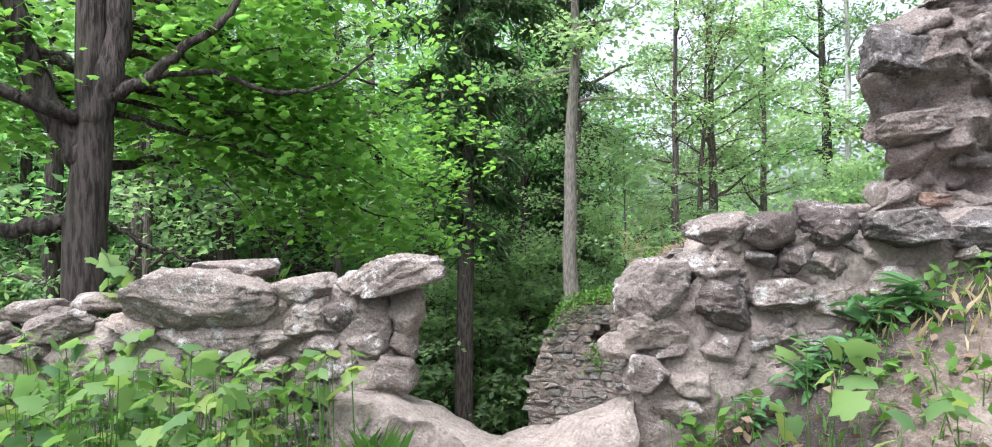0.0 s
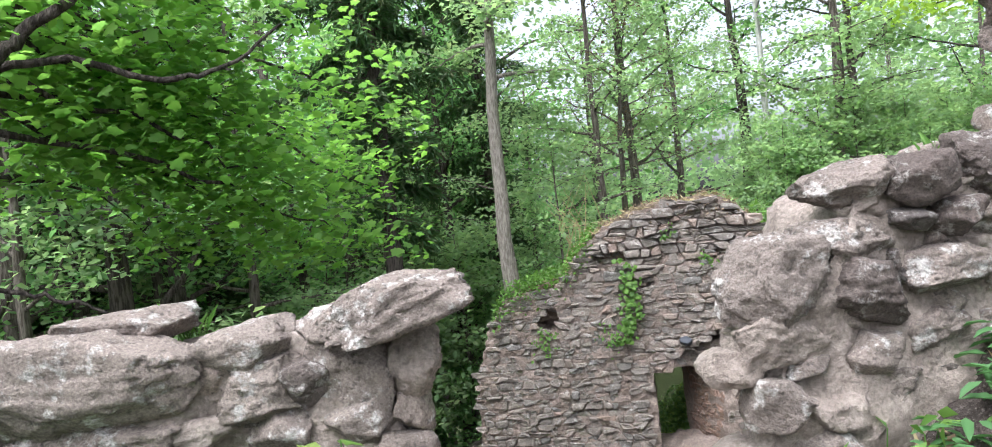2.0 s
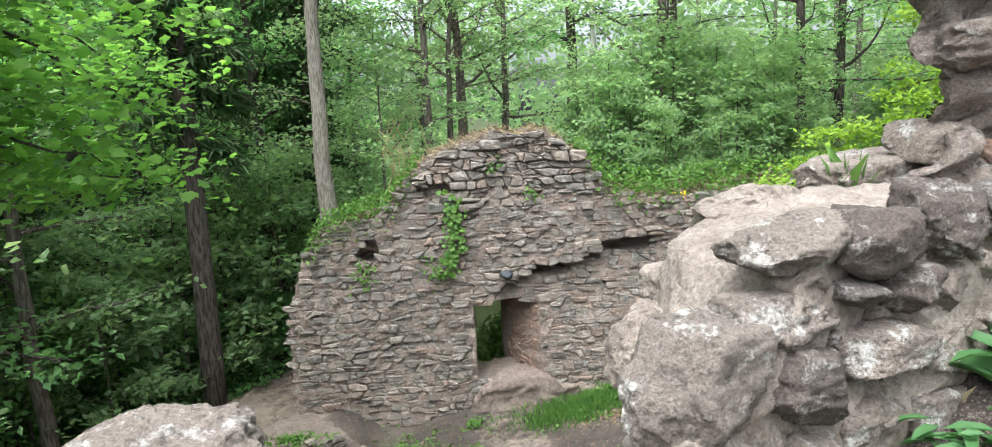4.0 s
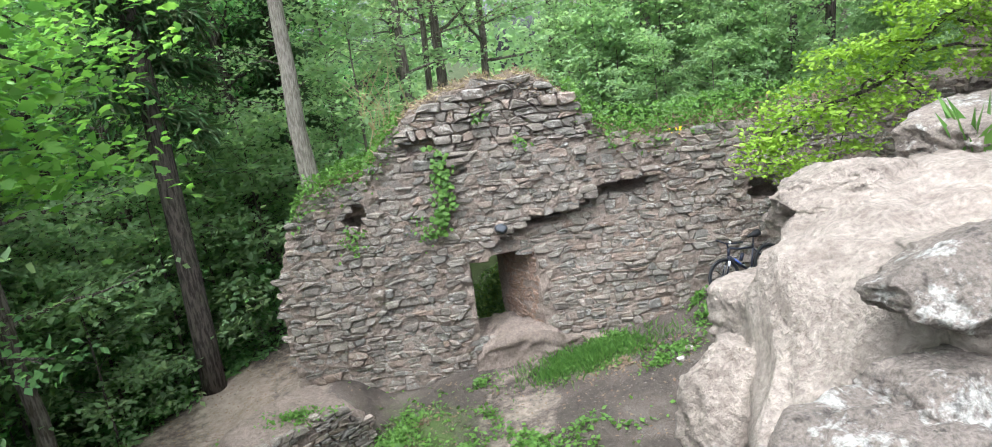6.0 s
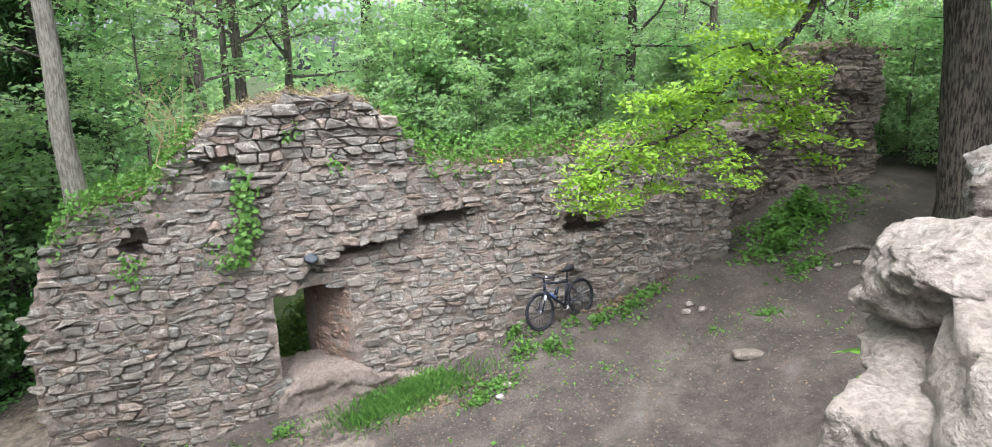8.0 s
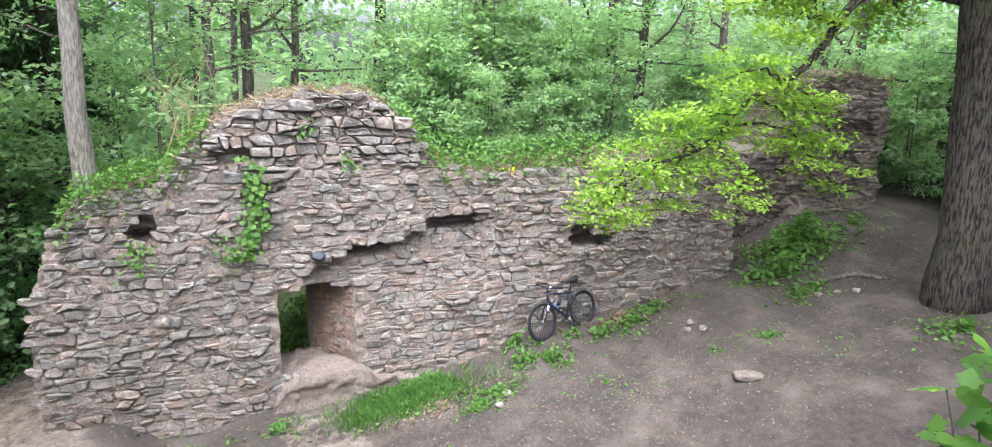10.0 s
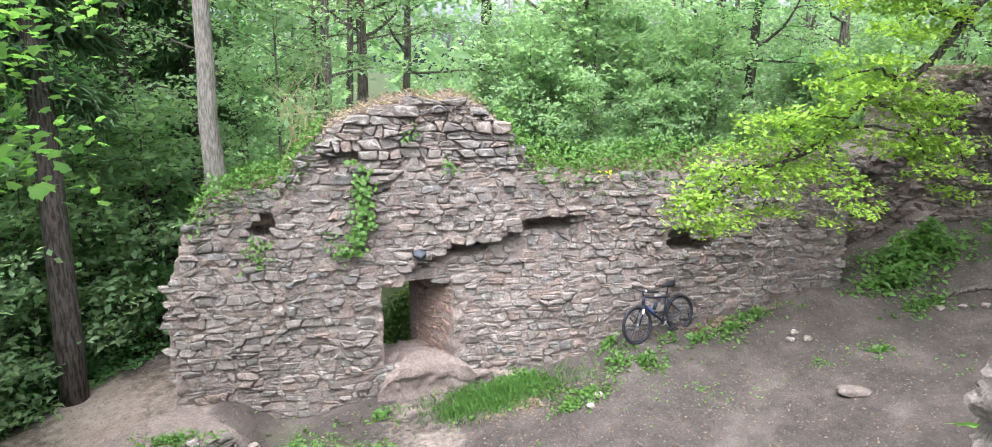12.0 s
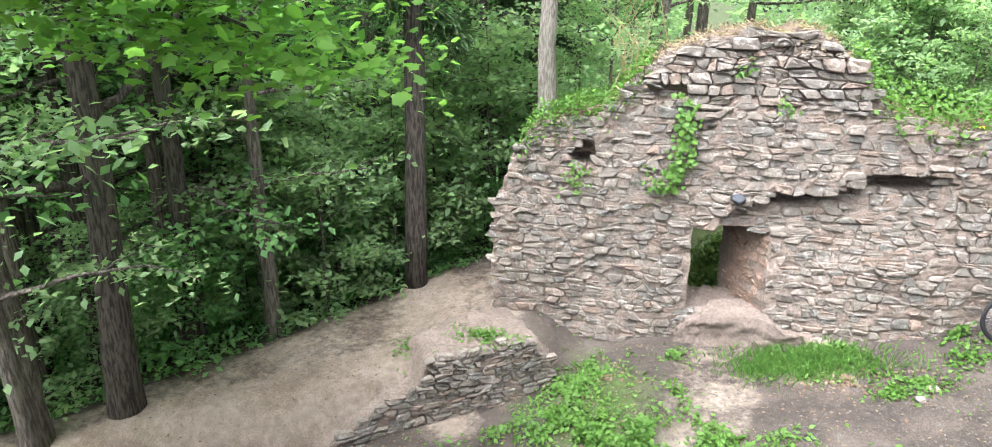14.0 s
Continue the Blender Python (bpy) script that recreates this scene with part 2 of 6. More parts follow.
# leaf outlines: along, across, lift
KITE = (np.array([(0, 0, 0), (0.45, -0.3, 0.07), (1, 0, -0.05), (0.45, 0.3, 0.07)]), np.array([(0, 2, 1), (0, 3, 2)]))
BLADE = (np.array([(0, -0.013, 0), (0, 0.013, 0), (0.6, 0.01, 0.05), (1, 0, 0.22)]), np.array([(0, 1, 2), (0, 2, 3)]))
NEEDLE = (np.array([(0, 0, 0), (0.4, -0.1, 0.05), (1, 0, -0.05), (0.4, 0.1, 0.05)]), np.array([(0, 2, 1), (0, 3, 2)]))
LANCE = (np.array([(0, 0, 0), (0.35, -0.15, 0.1), (0.75, -0.11, 0.06), (1, 0, -0.1), (0.75, 0.11, 0.06), (0.35, 0.15, 0.1), (0.5, 0, 0.02)]),
         np.array([(0, 6, 1), (1, 6, 2), (2, 6, 3), (3, 6, 4), (4, 6, 5), (5, 6, 0)]))
_lobes = [(0, 0), (-0.08, -0.22), (0.08, -0.42), (0.24, -0.36), (0.44, -0.58), (0.6, -0.3), (0.74, -0.24), (1.0, 0), (0.74, 0.24), (0.6, 0.3), (0.44, 0.58), (0.24, 0.36), (0.08, 0.42), (-0.08, 0.22)]
MAPLE = (np.array([(0.35, 0, 0.04)] + [(a, b, -0.3 * b * b - 0.12 * a * a) for a, b in _lobes]), np.array([(0, i + 1, (i + 1) % 14 + 1) for i in range(14)]))
_oak = [(0, 0), (0.2, -0.12), (0.3, -0.26), (0.42, -0.16), (0.55, -0.32), (0.68, -0.18), (0.85, -0.24), (1, 0), (0.85, 0.24), (0.68, 0.18), (0.55, 0.32), (0.42, 0.16), (0.3, 0.26), (0.2, 0.12)]
OAK = (np.array([(0.5, 0, 0.05)] + [(a, b, 0) for a, b in _oak]), np.array([(0, i + 1, (i + 1) % 14 + 1) for i in range(14)]))


def leaves(name, rng, P, size, mat, shape=KITE, tilt=0.5, up=(0, 0, 1), heading=None):
    """Leaves at the points P, lying about square to up, in random headings."""
    n = len(P)
    N = unit(np.array(up, dtype=float) + rng.normal(0, tilt, (n, 3)))
    D = rng.normal(0, 1, (n, 3)) if heading is None else heading + rng.normal(0, 0.35, (n, 3))
    D = unit(D - (D * N).sum(1, keepdims=True) * N)
    C = np.cross(N, D)
    S = (size * rng.uniform(0.6, 1.25, n))[:, None, None]
    v, f = shape
    V = P[:, None, :] + S * (v[None, :, 0:1] * D[:, None] + v[None, :, 1:2] * C[:, None] + v[None, :, 2:3] * N[:, None])
    F = f[None] + (np.arange(n) * len(v))[:, None, None]
    return poly_mesh(name, V.reshape(-1, 3), F.reshape(-1), 3, mat)


def tube(path, radii, seg=10, rough=0.0, rng=None, closed_end=True):
    """Vertices and faces of a tapered tube along a path."""
    path, V, F = np.asarray(path, dtype=float), [], []
    side = np.array((1.0, 0.13, 0.07))
    for i, p in enumerate(path):
        d = unit(path[min(i + 1, len(path) - 1)] - path[max(i - 1, 0)])
        a = unit(side - side.dot(d) * d)
        b = np.cross(d, a)
        side = a
        for k in range(seg):
            w = 2 * math.pi * k / seg
            r = radii[i] * (1 + (rough * rng.uniform(-1, 1) if rough else 0))
            V.append(p + r * (math.cos(w) * a + math.sin(w) * b))
    for i in range(len(path) - 1):
        for k in range(seg):
            q = (k + 1) % seg
            F.append((i * seg + k, i * seg + q, (i + 1) * seg + q, (i + 1) * seg + k))
    if closed_end:
        F.append(tuple(range((len(path) - 1) * seg, len(path) * seg)))
        F.append(tuple(range(seg - 1, -1, -1)))
    return V, F


def merged(pieces):
    V, F = [], []
    for v, f in pieces:
        o = len(V)
        V += list(v)
        F += [tuple(i + o for i in q) for q in f]
    return V, F


def smooth01(a, b, x):
    t = np.clip((np.asarray(x, dtype=float) - a) / (b - a), 0, 1)
    return t * t * (3 - 2 * t)


def empty(name, at=(0, 0, 0), label="", category="", group="", kind=""):
    ob = new(name)
    ob.matrix_world = Matrix.Translation(at)
    return tagged(ob, label, category, group, kind)


# ---- ground ----
COS, SIN = math.cos(radians(20)), math.sin(radians(20))


def yard_height(x):
    return np.interp(x, (-8, -4, 0, 2, 3.4, 4, 5, 6, 7, 9, 11, 13), (-4.9, -4.45, -3.98, -3.72, -3.47, -3.41, -3.38, -3.15, -2.95, -2.65, -2.35, -2.25))


def ground_height(x, y):
    """The hill with the near wall, the yard below it, the bank behind the far wall and the valley."""
    x, y = np.asarray(x, dtype=float), np.asarray(y, dtype=float)
    u, v = x * COS + y * SIN, -x * SIN + y * COS
    near = 0.22 * np.clip(v, -6, 2.4) - 0.12 * smooth01(2.7, 3.2, v) * (1 - smooth01(0.5, 0.9, u)) + (0.7 * smooth01(0.55, 1.9, u) + 0.1 * np.clip(u - 1.7, 0, 6)) * smooth01(0.5, 2.8, v)
    near = near - 0.25 * np.clip(-u - 3.5, 0, 30)
    shift = 3.0 * (1 - smooth01(-1.8, -0.8, u + 0.62 * (v - 3.02) + 0.15))
    low = yard_height(x)
    low = low + 0.3 * smooth01(12.7, 13.8, y) * smooth01(2.95, 3.5, x) + 0.45 * smooth01(13.2, 16.5, y) * smooth01(9.5, 12.5, x)
    stub = (x + 3.0) * -0.6 + (y - 13.35) * 0.8  # to the left of the low side wall
    low = low - 0.5 * smooth01(-1.6, -0.4, stub) * (1 - smooth01(0.0, 0.5, stub)) * (1 - smooth01(-3.4, -1.8, x)) + 0.5 * smooth01(0.1, 0.9, stub) * (1 - smooth01(-3.6, -2.5, x))
    s = (x + 6.3) * -0.844 + (y - 15.3) * 0.537
    low = low - 0.42 * np.where(s > 0, np.minimum(np.sqrt(s * s + 0.5) - 0.7, 26), 0)
    back = y - 2.4 * smooth01(7.9, 8.5, x)
    bank = smooth01(15.0, 16.2, back) * smooth01(-4.4, -3.5, x) * (1 - smooth01(14.0, 16.5, x))
    bank = bank * (1 - smooth01(-2.6, -1.3, x) * (1 - smooth01(0.9, 2.2, x)) * (1 - smooth01(19.5, 23.0, y)))
    top = -0.45 - 0.05 * np.clip(y - 18, 0, 80)
    low = low + bank * (top - low)
    k = smooth01(3.3, 4.4, v - shift)
    z = near * (1 - k) + low * k
    return np.maximum(z, -16)


def bumps(x, y):
    return 0.05 * np.sin(1.7 * x + 0.6 * y) * np.sin(1.3 * y - 0.4 * x) + 0.02 * np.sin(5.1 * x - 2 * y) * np.sin(4.3 * y + 1.9 * x)


def ground_at(x, y):
    return float(ground_height(x, y) + bumps(x, y))


def axis(lo, hi, step, far):
    inner = list(np.arange(lo, hi + 1e-6, step))
    out, d, a, b = [], step, lo, hi
    left, right = [], []
    while b - hi < far:
        d *= 1.22
        a, b = a - d, b + d
        left.append(a)
        right.append(b)
    return np.array(left[::-1] + inner + right)


def blob(x, y, cx, cy, rx, ry, turn=0.0):
    c, s = math.cos(radians(turn)), math.sin(radians(turn))
    a, b = (x - cx) * c + (y - cy) * s, -(x - cx) * s + (y - cy) * c
    return np.clip(1.25 - np.sqrt((a / rx) ** 2 + (b / ry) ** 2), 0, 1)


def build_ground():
    gx, gy = axis(-13, 15, 0.16, 420), axis(-3, 19, 0.16, 420)
    X, Y = np.meshgrid(gx, gy)
    Z = ground_height(X, Y) + bumps(X, Y)
    nx, ny = len(gx), len(gy)
    V = np.stack([X, Y, Z], -1).reshape(-1, 3)
    i = (np.arange(ny - 1)[:, None] * nx + np.arange(nx - 1)[None]).ravel()
    me = poly_mesh("ground", V, np.stack([i, i + 1, i + nx + 1, i + nx], 1), 4, M_GROUND)
    me.polygons.foreach_set("use_smooth", [True] * len(me.polygons))
    x, y = V[:, 0], V[:, 1]
    s = (x + 6.3) * -0.844 + (y - 15.3) * 0.537
    u, v = x * COS + y * SIN, -x * SIN + y * COS
    # the trodden ridge path, the path to the doorway, the gap in the near wall
    path = np.maximum.reduce([blob(x, y, -5.6, 14.6, 0.75, 4.2, 25), blob(x, y, -7.6, 10.8, 0.9, 4.5, -48), np.minimum(0.36, 0.9 * blob(x, y, -0.35, 12.8, 0.8, 2.2, -6)), 0.9 * blob(u, v, 0.1, 2.2, 0.9, 2.0), 0.6 * blob(u, v, 1.8, 2.1, 1.0, 0.6)])
    green = np.maximum.reduce([0.5 * blob(x, y, -2.2, 12.4, 2.0, 2.4, 20), 0.6 * blob(x, y, 1.3, 13.6, 1.4, 0.8), 0.3 * blob(x, y, 5.4, 13.4, 1.5, 0.5), 0.35 * blob(x, y, 10.2, 14.4, 1.6, 0.8), 0.55 * smooth01(15.2, 16, y) * (1 - smooth01(7.5, 8.5, x)), 0.7 * blob(u, v, -2.5, 1.6, 2.6, 1.6), 0.55 * blob(u, v, 1.7, 1.2, 1.6, 0.9)])
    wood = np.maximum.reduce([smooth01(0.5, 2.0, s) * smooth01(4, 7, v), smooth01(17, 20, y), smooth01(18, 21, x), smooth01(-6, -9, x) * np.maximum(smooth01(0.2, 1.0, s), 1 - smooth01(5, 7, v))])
    stub = (x + 3.0) * -0.6 + (y - 13.35) * 0.8
    path = np.maximum(path, 0.44 * (1 - smooth01(-4.0, -3.3, x)) * smooth01(0.1, 0.7, stub) * (1 - smooth01(0.1, 0.9, s)) * (1 - smooth01(16, 19, y)) * smooth01(5, 7, v))
    green = green * (1 - 0.8 * (1 - smooth01(-4.0, -3.3, x)) * smooth01(0.3, 0.9, stub) * (1 - smooth01(0, 1, s)))
    path = np.where(s > 1.0, path * 0.4, path)
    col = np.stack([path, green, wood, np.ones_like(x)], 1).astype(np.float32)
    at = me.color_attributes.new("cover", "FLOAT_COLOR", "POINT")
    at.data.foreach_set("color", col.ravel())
    return tagged(new("ground", me), "brown trodden earth with leaf litter and a pale path", "ground", kind="structure")


ground = build_ground()


# ---- rubble masonry ----
def rubble_cells(rng, x0, x1, z0, z1, w, h):
    """Uneven stone outlines in wavering courses; here and there two thin stones share one course."""
    seed = rng.uniform(0, 90)
    cells = []

    def line(c, x):
        return z0 + c * h + 0.55 * h * noise.noise(Vector((x * 1.3, c * 0.8, seed))) + 0.5 * h * noise.noise(Vector((x * 5.5, c * 2.3, seed)))

    for c in range(int((z1 - z0) / h) + 1):
        x = x0 - rng.uniform(0, w)
        lean = 0.0
        while x < x1:
            ww = w * rng.choice([0.45, 0.65, 0.8, 0.95, 1.15, 1.4])
            lean2 = rng.normal(0, 0.035)
            bl, br, tr, tl = (x - lean, line(c, x)), (x + ww - lean2, line(c, x + ww)), (x + ww + lean2, line(c + 1, x + ww)), (x + lean, line(c + 1, x))
            if rng.random() < 0.16 and ww > 0.7 * w:
                f, g = rng.uniform(0.35, 0.65, 2)
                ml, mr = (x, bl[1] + f * (tl[1] - bl[1])), (x + ww, br[1] + g * (tr[1] - br[1]))
                cells += [[bl, br, mr, ml], [ml, mr, tr, tl]]
            else:
                cells.append([bl, br, tr, tl])
            x, lean = x + ww, lean2
    return cells


def stone_shape(rng, cell, joint, proud, jut):
    """One stone from its outline: sides, a worn edge and an uneven face, about its middle. x, z in the wall's face, -y outward."""
    c = np.array(cell)
    mid = c.mean(0)
    p = c - mid
    pts = []
    for i in range(len(p)):  # worn corners, uneven bulging edges
        q, r = p[i], p[(i + 1) % len(p)]
        pts.append(q * rng.uniform(0.8, 0.95))
        if np.linalg.norm(r - q) > 0.06:
            pts.append((q + r) / 2 * rng.uniform(0.96, 1.07) + (r - q) * rng.uniform(-0.2, 0.2))
    p = np.array(pts)
    L = np.linalg.norm(p, axis=1, keepdims=True)
    p = p * np.maximum(1 - joint / np.maximum(L, 0.02), 0.55)
    n = len(p)
    tx, tz = rng.normal(0, 0.06), rng.normal(0.05, 0.09)
    V = []
    for k, (sc, y) in enumerate(((1.0, 0.10), (0.99, -jut * 0.45), (0.78, -jut * 0.95))):
        for a, b in p * sc:
            w = 0.0 if k == 0 else (tx * a + tz * b) * (0.5 if k == 1 else 1.0) + rng.normal(0, proud * (0.25 if k == 1 else 0.35))
            V.append((a, y + w, b))
    V.append((rng.normal(0, 0.02), -jut * 1.0 + rng.normal(0, proud * 0.3), rng.normal(0, 0.01)))
    F = []
    for k in range(2):
        for i in range(n):
            j = (i + 1) % n
            F.append((k * n + i, k * n + j, (k + 1) * n + j, (k + 1) * n + i))
    F += [(2 * n + i, 2 * n + (i + 1) % n, 3 * n) for i in range(n)]
    return mid, V, F


def lay_stones(owner, rng, cells, keep, place, single, mat, rest_mat, joint=0.012, proud=0.02, jut=(0.005, 0.06)):
    """Stones on a wall's face: those in the single stretch are parts of their own, the others are joined."""
    rest, count = [], 0
    for cell in cells:
        m = np.mean(cell, axis=0)
        if not keep(m[0], m[1]) or rng.random() < 0.025:
            continue
        mid, V, F = stone_shape(rng, cell, joint, proud, jut[0] + (jut[1] - jut[0]) * rng.random() ** 1.4)
        M = place(mid[0], mid[1])
        if single(m[0], m[1]) and count < 300:
            ob = mesh_object("stone", V, F, mat, owner)
            ob.matrix_local = M
            count += 1
        else:
            rest.append(([tuple(M @ Vector(v)) for v in V], F))
    if rest:
        V, F = merged(rest)
        tagged(mesh_object("rubble", V, F, rest_mat, owner), kind="stuff")


def wall_core(name, inside, depth, x0, x1, z0, z1, step, y, thick, mat, warp=None, seed=3):
    """The mortared body of a rubble wall: a solid with an uneven face, cut where inside() says no."""
    nx, nz = int((x1 - x0) / step) + 1, int((z1 - z0) / step) + 1
    V, F, idx = [], [], {}

    def vert(i, k, back):
        key = (i, k, back)
        if key not in idx:
            x, z = x0 + i * step, z0 + k * step
            j = noise.noise_vector(Vector((x * 2.3, z * 2.3, seed)))
            px, pz = x + j[0] * step * 0.7, z + j[1] * step * 0.7
            py = y + thick if back else y + depth(x, z) + 0.05 * noise.noise(Vector((x * 4.3, z * 5.5, seed + 5))) + 0.02 * noise.noise(Vector((x * 11, z * 13, seed)))
            if back and warp:
                px += warp(x, z)
            idx[key] = len(V)
            V.append((px, py, pz))
        return idx[key]

    on = {(i, k) for i in range(nx) for k in range(nz) if inside(x0 + (i + 0.5) * step, z0 + (k + 0.5) * step)}
    for i, k in on:
        F.append((vert(i, k, 0), vert(i + 1, k, 0), vert(i + 1, k + 1, 0), vert(i, k + 1, 0)))
        F.append((vert(i, k, 1), vert(i, k + 1, 1), vert(i + 1, k + 1, 1), vert(i + 1, k, 1)))
        for di, dk, a, b in ((-1, 0, (i, k), (i, k + 1)), (1, 0, (i + 1, k + 1), (i + 1, k)), (0, -1, (i + 1, k), (i, k)), (0, 1, (i, k + 1), (i + 1, k + 1))):
            if (i + di, k + dk) not in on:
                F.append((vert(*a, 0), vert(*b, 0), vert(*b, 1), vert(*a, 1)))
    return mesh_object(name, V, F, mat)


def lumpy_wall(name, us, tops, fronts, backs, bottom, mat, rough=0.05, step=0.045, seed=0, parent=None):
    """A mortared wall body with an uneven skin: across u, from fronts to backs, up to tops."""
    n = int((us[-1] - us[0]) / step)
    V, F, m = [], [], 0
    for i in range(n + 1):
        u = us[0] + (us[-1] - us[0]) * i / n
        t, f, b = (float(np.interp(u, us, k)) for k in (tops, fronts, backs))
        hgt, dep = int(max((max(tops) - bottom) / step, 3)), int(max((max(backs) - min(fronts)) / step, 3))
        ring = [(f, bottom + (t - bottom) * k / hgt) for k in range(hgt)] + [(f + (b - f) * k / dep, t) for k in range(dep)] + [(b, t + (bottom - t) * k / hgt) for k in range(hgt + 1)]
        m = len(ring)
        mid = ((f + b) / 2, (t + bottom) / 2)
        for v, z in ring:
            p = Vector((u, v, z))
            a = noise.noise_vector(p * 3.1 + Vector((seed, 0, 0))) * rough + noise.noise_vector(p * 9 + Vector((0, seed, 0))) * rough * 0.6 + noise.noise_vector(p * 24) * rough * 0.3
            round_in = 0.04 if (z > t - 0.06 and (v < f + 0.06 or v > b - 0.06)) else 0.0
            V.append((p.x + a[0], p.y + a[1] + (mid[0] - v) * round_in, p.z + a[2] - round_in * 0.4))
    for i in range(n):
        for k in range(m - 1):
            F.append((i * m + k, (i + 1) * m + k, (i + 1) * m + k + 1, i * m + k + 1))
    F.append(tuple(range(m)))
    F.append(tuple(range((n + 1) * m - 1, n * m - 1, -1)))
    return mesh_object(name, V, F, mat, parent, smooth=True)


WALL_Y = 14.4
TOP_X = (-4.6, -4.0, -3.83, -3.6, -2.9, -2.3, -2.0, -1.5, -0.87, -0.13, 0.5, 1.0, 1.35, 1.6, 1.95, 2.9, 4.6, 8.1, 8.5)
TOP_Z = (-1.6, -0.9, -0.7, -0.28, -0.2, 0.05, 0.45, 0.92, 1.2, 1.3, 1.33, 1.18, 0.86, 0.5, 0.1, -0.1, 0.0, 0.25, 0.05)


def wall_top(x):
    return float(np.interp(x, TOP_X, TOP_Z)) + 0.08 * noise.noise(Vector((x * 2.2, 0, 9)))


def wall_left(z):
    return float(np.interp(z, (-6, -4.5, -3.5, -2.3, -1.3, -0.6, 0), (-4.3, -4.25, -4.3, -4.4, -4.15, -4.0, -3.6))) + 0.12 * noise.noise(Vector((z * 2.5, 3, 2)))


def in_door(x, z):
    if not -0.82 < x < 0.48:
        return False
    return -3.55 < z < -1.99 + 0.1 * math.sin((x + 0.82) / 1.3 * math.pi)


def arch_line(x):
    """The lower edge of the broken relieving arch above the doorway."""
    return float(np.interp(x, (-0.35, 0.0, 0.6, 1.2, 1.65, 2.2, 2.8, 3.2), (-1.75, -1.5, -1.28, -1.18, -1.08, -0.85, -0.82, -1.0)))


def wall_depth(x, z):
    d = 0.0
    if -0.35 < x < 3.2 and z < arch_line(x):
        f = arch_line(x) - z
        d += 0.26 * max(0.0, 1 - f / 1.5) * min(1.0, (x + 0.5) * 2) * float(1 - smooth01(2.5, 3.2, x))
    for cx, cz, rx, rz, dd in ((-2.72, -0.78, 0.22, 0.2, 0.45), (5.02, -1.45, 0.42, 0.16, 0.5), (4.85, -1.2, 0.2, 0.13, 0.3), (2.25, -0.95, 0.5, 0.13, 0.3), (0.7, -1.33, 0.4, 0.1, 0.25), (-1.35, 0.35, 0.3, 0.12, 0.2), (-0.85, -0.2, 0.2, 0.1, 0.12)):
        r = ((x - cx) / rx) ** 2 + ((z - cz) / rz) ** 2
        if r < 1.3:
            d += dd * max(0.0, min(1.0, (1.3 - r) * 2.2))
    d += 0.10 * noise.noise(Vector((x * 0.7, z * 0.7, 4)))
    return d


def far_inside(x, z):
    return wall_left(z) < x < 8.42 + 0.12 * noise.noise(Vector((z * 3.0, 7, 2))) and z < wall_top(x) and not in_door(x, z)


def in_gable(x, z):
    """The loose upper part over the doorway, where the face has weathered away."""
    return -2.3 < x < 1.75 and z > 0.2 + 0.3 * noise.noise(Vector((x * 1.6, 4, 1))) - 0.35 * math.exp(-((x + 1.0) / 0.45) ** 2)


def build_far_wall():
    rng = np.random.default_rng(7)
    core = wall_core("wall_far", far_inside, lambda x, z: wall_depth(x, z) + (0.05 if in_gable(x, z) else 0.0), -4.7, 8.6, -5.4, 1.5, 0.065, WALL_Y + 0.05, 1.25, M_MORTAR,
                     lambda x, z: -0.72 * max(0.0, 1 - abs(x - 0.48) / 1.1) if z < -1.5 else 0.0)
    tagged(core, "ruined grey rubble stone wall with an arched doorway", "wall", kind="structure")

    def face(x, z):
        return far_inside(x, z) and (wall_depth(x, z) < 0.42 or x > 8) and not in_door(x - 0.07, z) and not in_door(x + 0.07, z)

    def place(x, z):
        return Matrix.Translation((x, WALL_Y + 0.05 + wall_depth(x, z), z))

    lay_stones(core, rng, rubble_cells(rng, -4.8, 8.5, -5.3, 1.6, 0.26, 0.128), lambda x, z: face(x, z) and not in_gable(x, z),
               place, lambda x, z: -2.2 < x < 1.6 and -3.7 < z < -0.6, M_STONE, M_STONE_REST, 0.004, 0.022, (0.0, 0.06))
    lay_stones(core, rng, rubble_cells(rng, -2.4, 1.9, -0.4, 1.6, 0.29, 0.145), lambda x, z: face(x, z) and in_gable(x, z),
               place, lambda x, z: True, M_STONE, M_STONE_REST, 0.005, 0.034, (0.0, 0.095))
    # splayed side of the doorway
    cells = rubble_cells(rng, 0.05, 1.2, -3.5, -1.9, 0.2, 0.12)

    def reveal(s, z):
        return Matrix.Translation((0.46 - 0.5 * s, WALL_Y + 0.1 + 0.866 * s, z)) @ Matrix.Rotation(radians(-60), 4, "Z")

    lay_stones(core, rng, cells, lambda x, z: 0.06 < x < 1.15 and -3.45 < z < -1.98, reveal, lambda x, z: False, M_STONE, M_BRICK, 0.002, 0.015, (0.0, 0.045))
    return core


wall_far = build_far_wall()


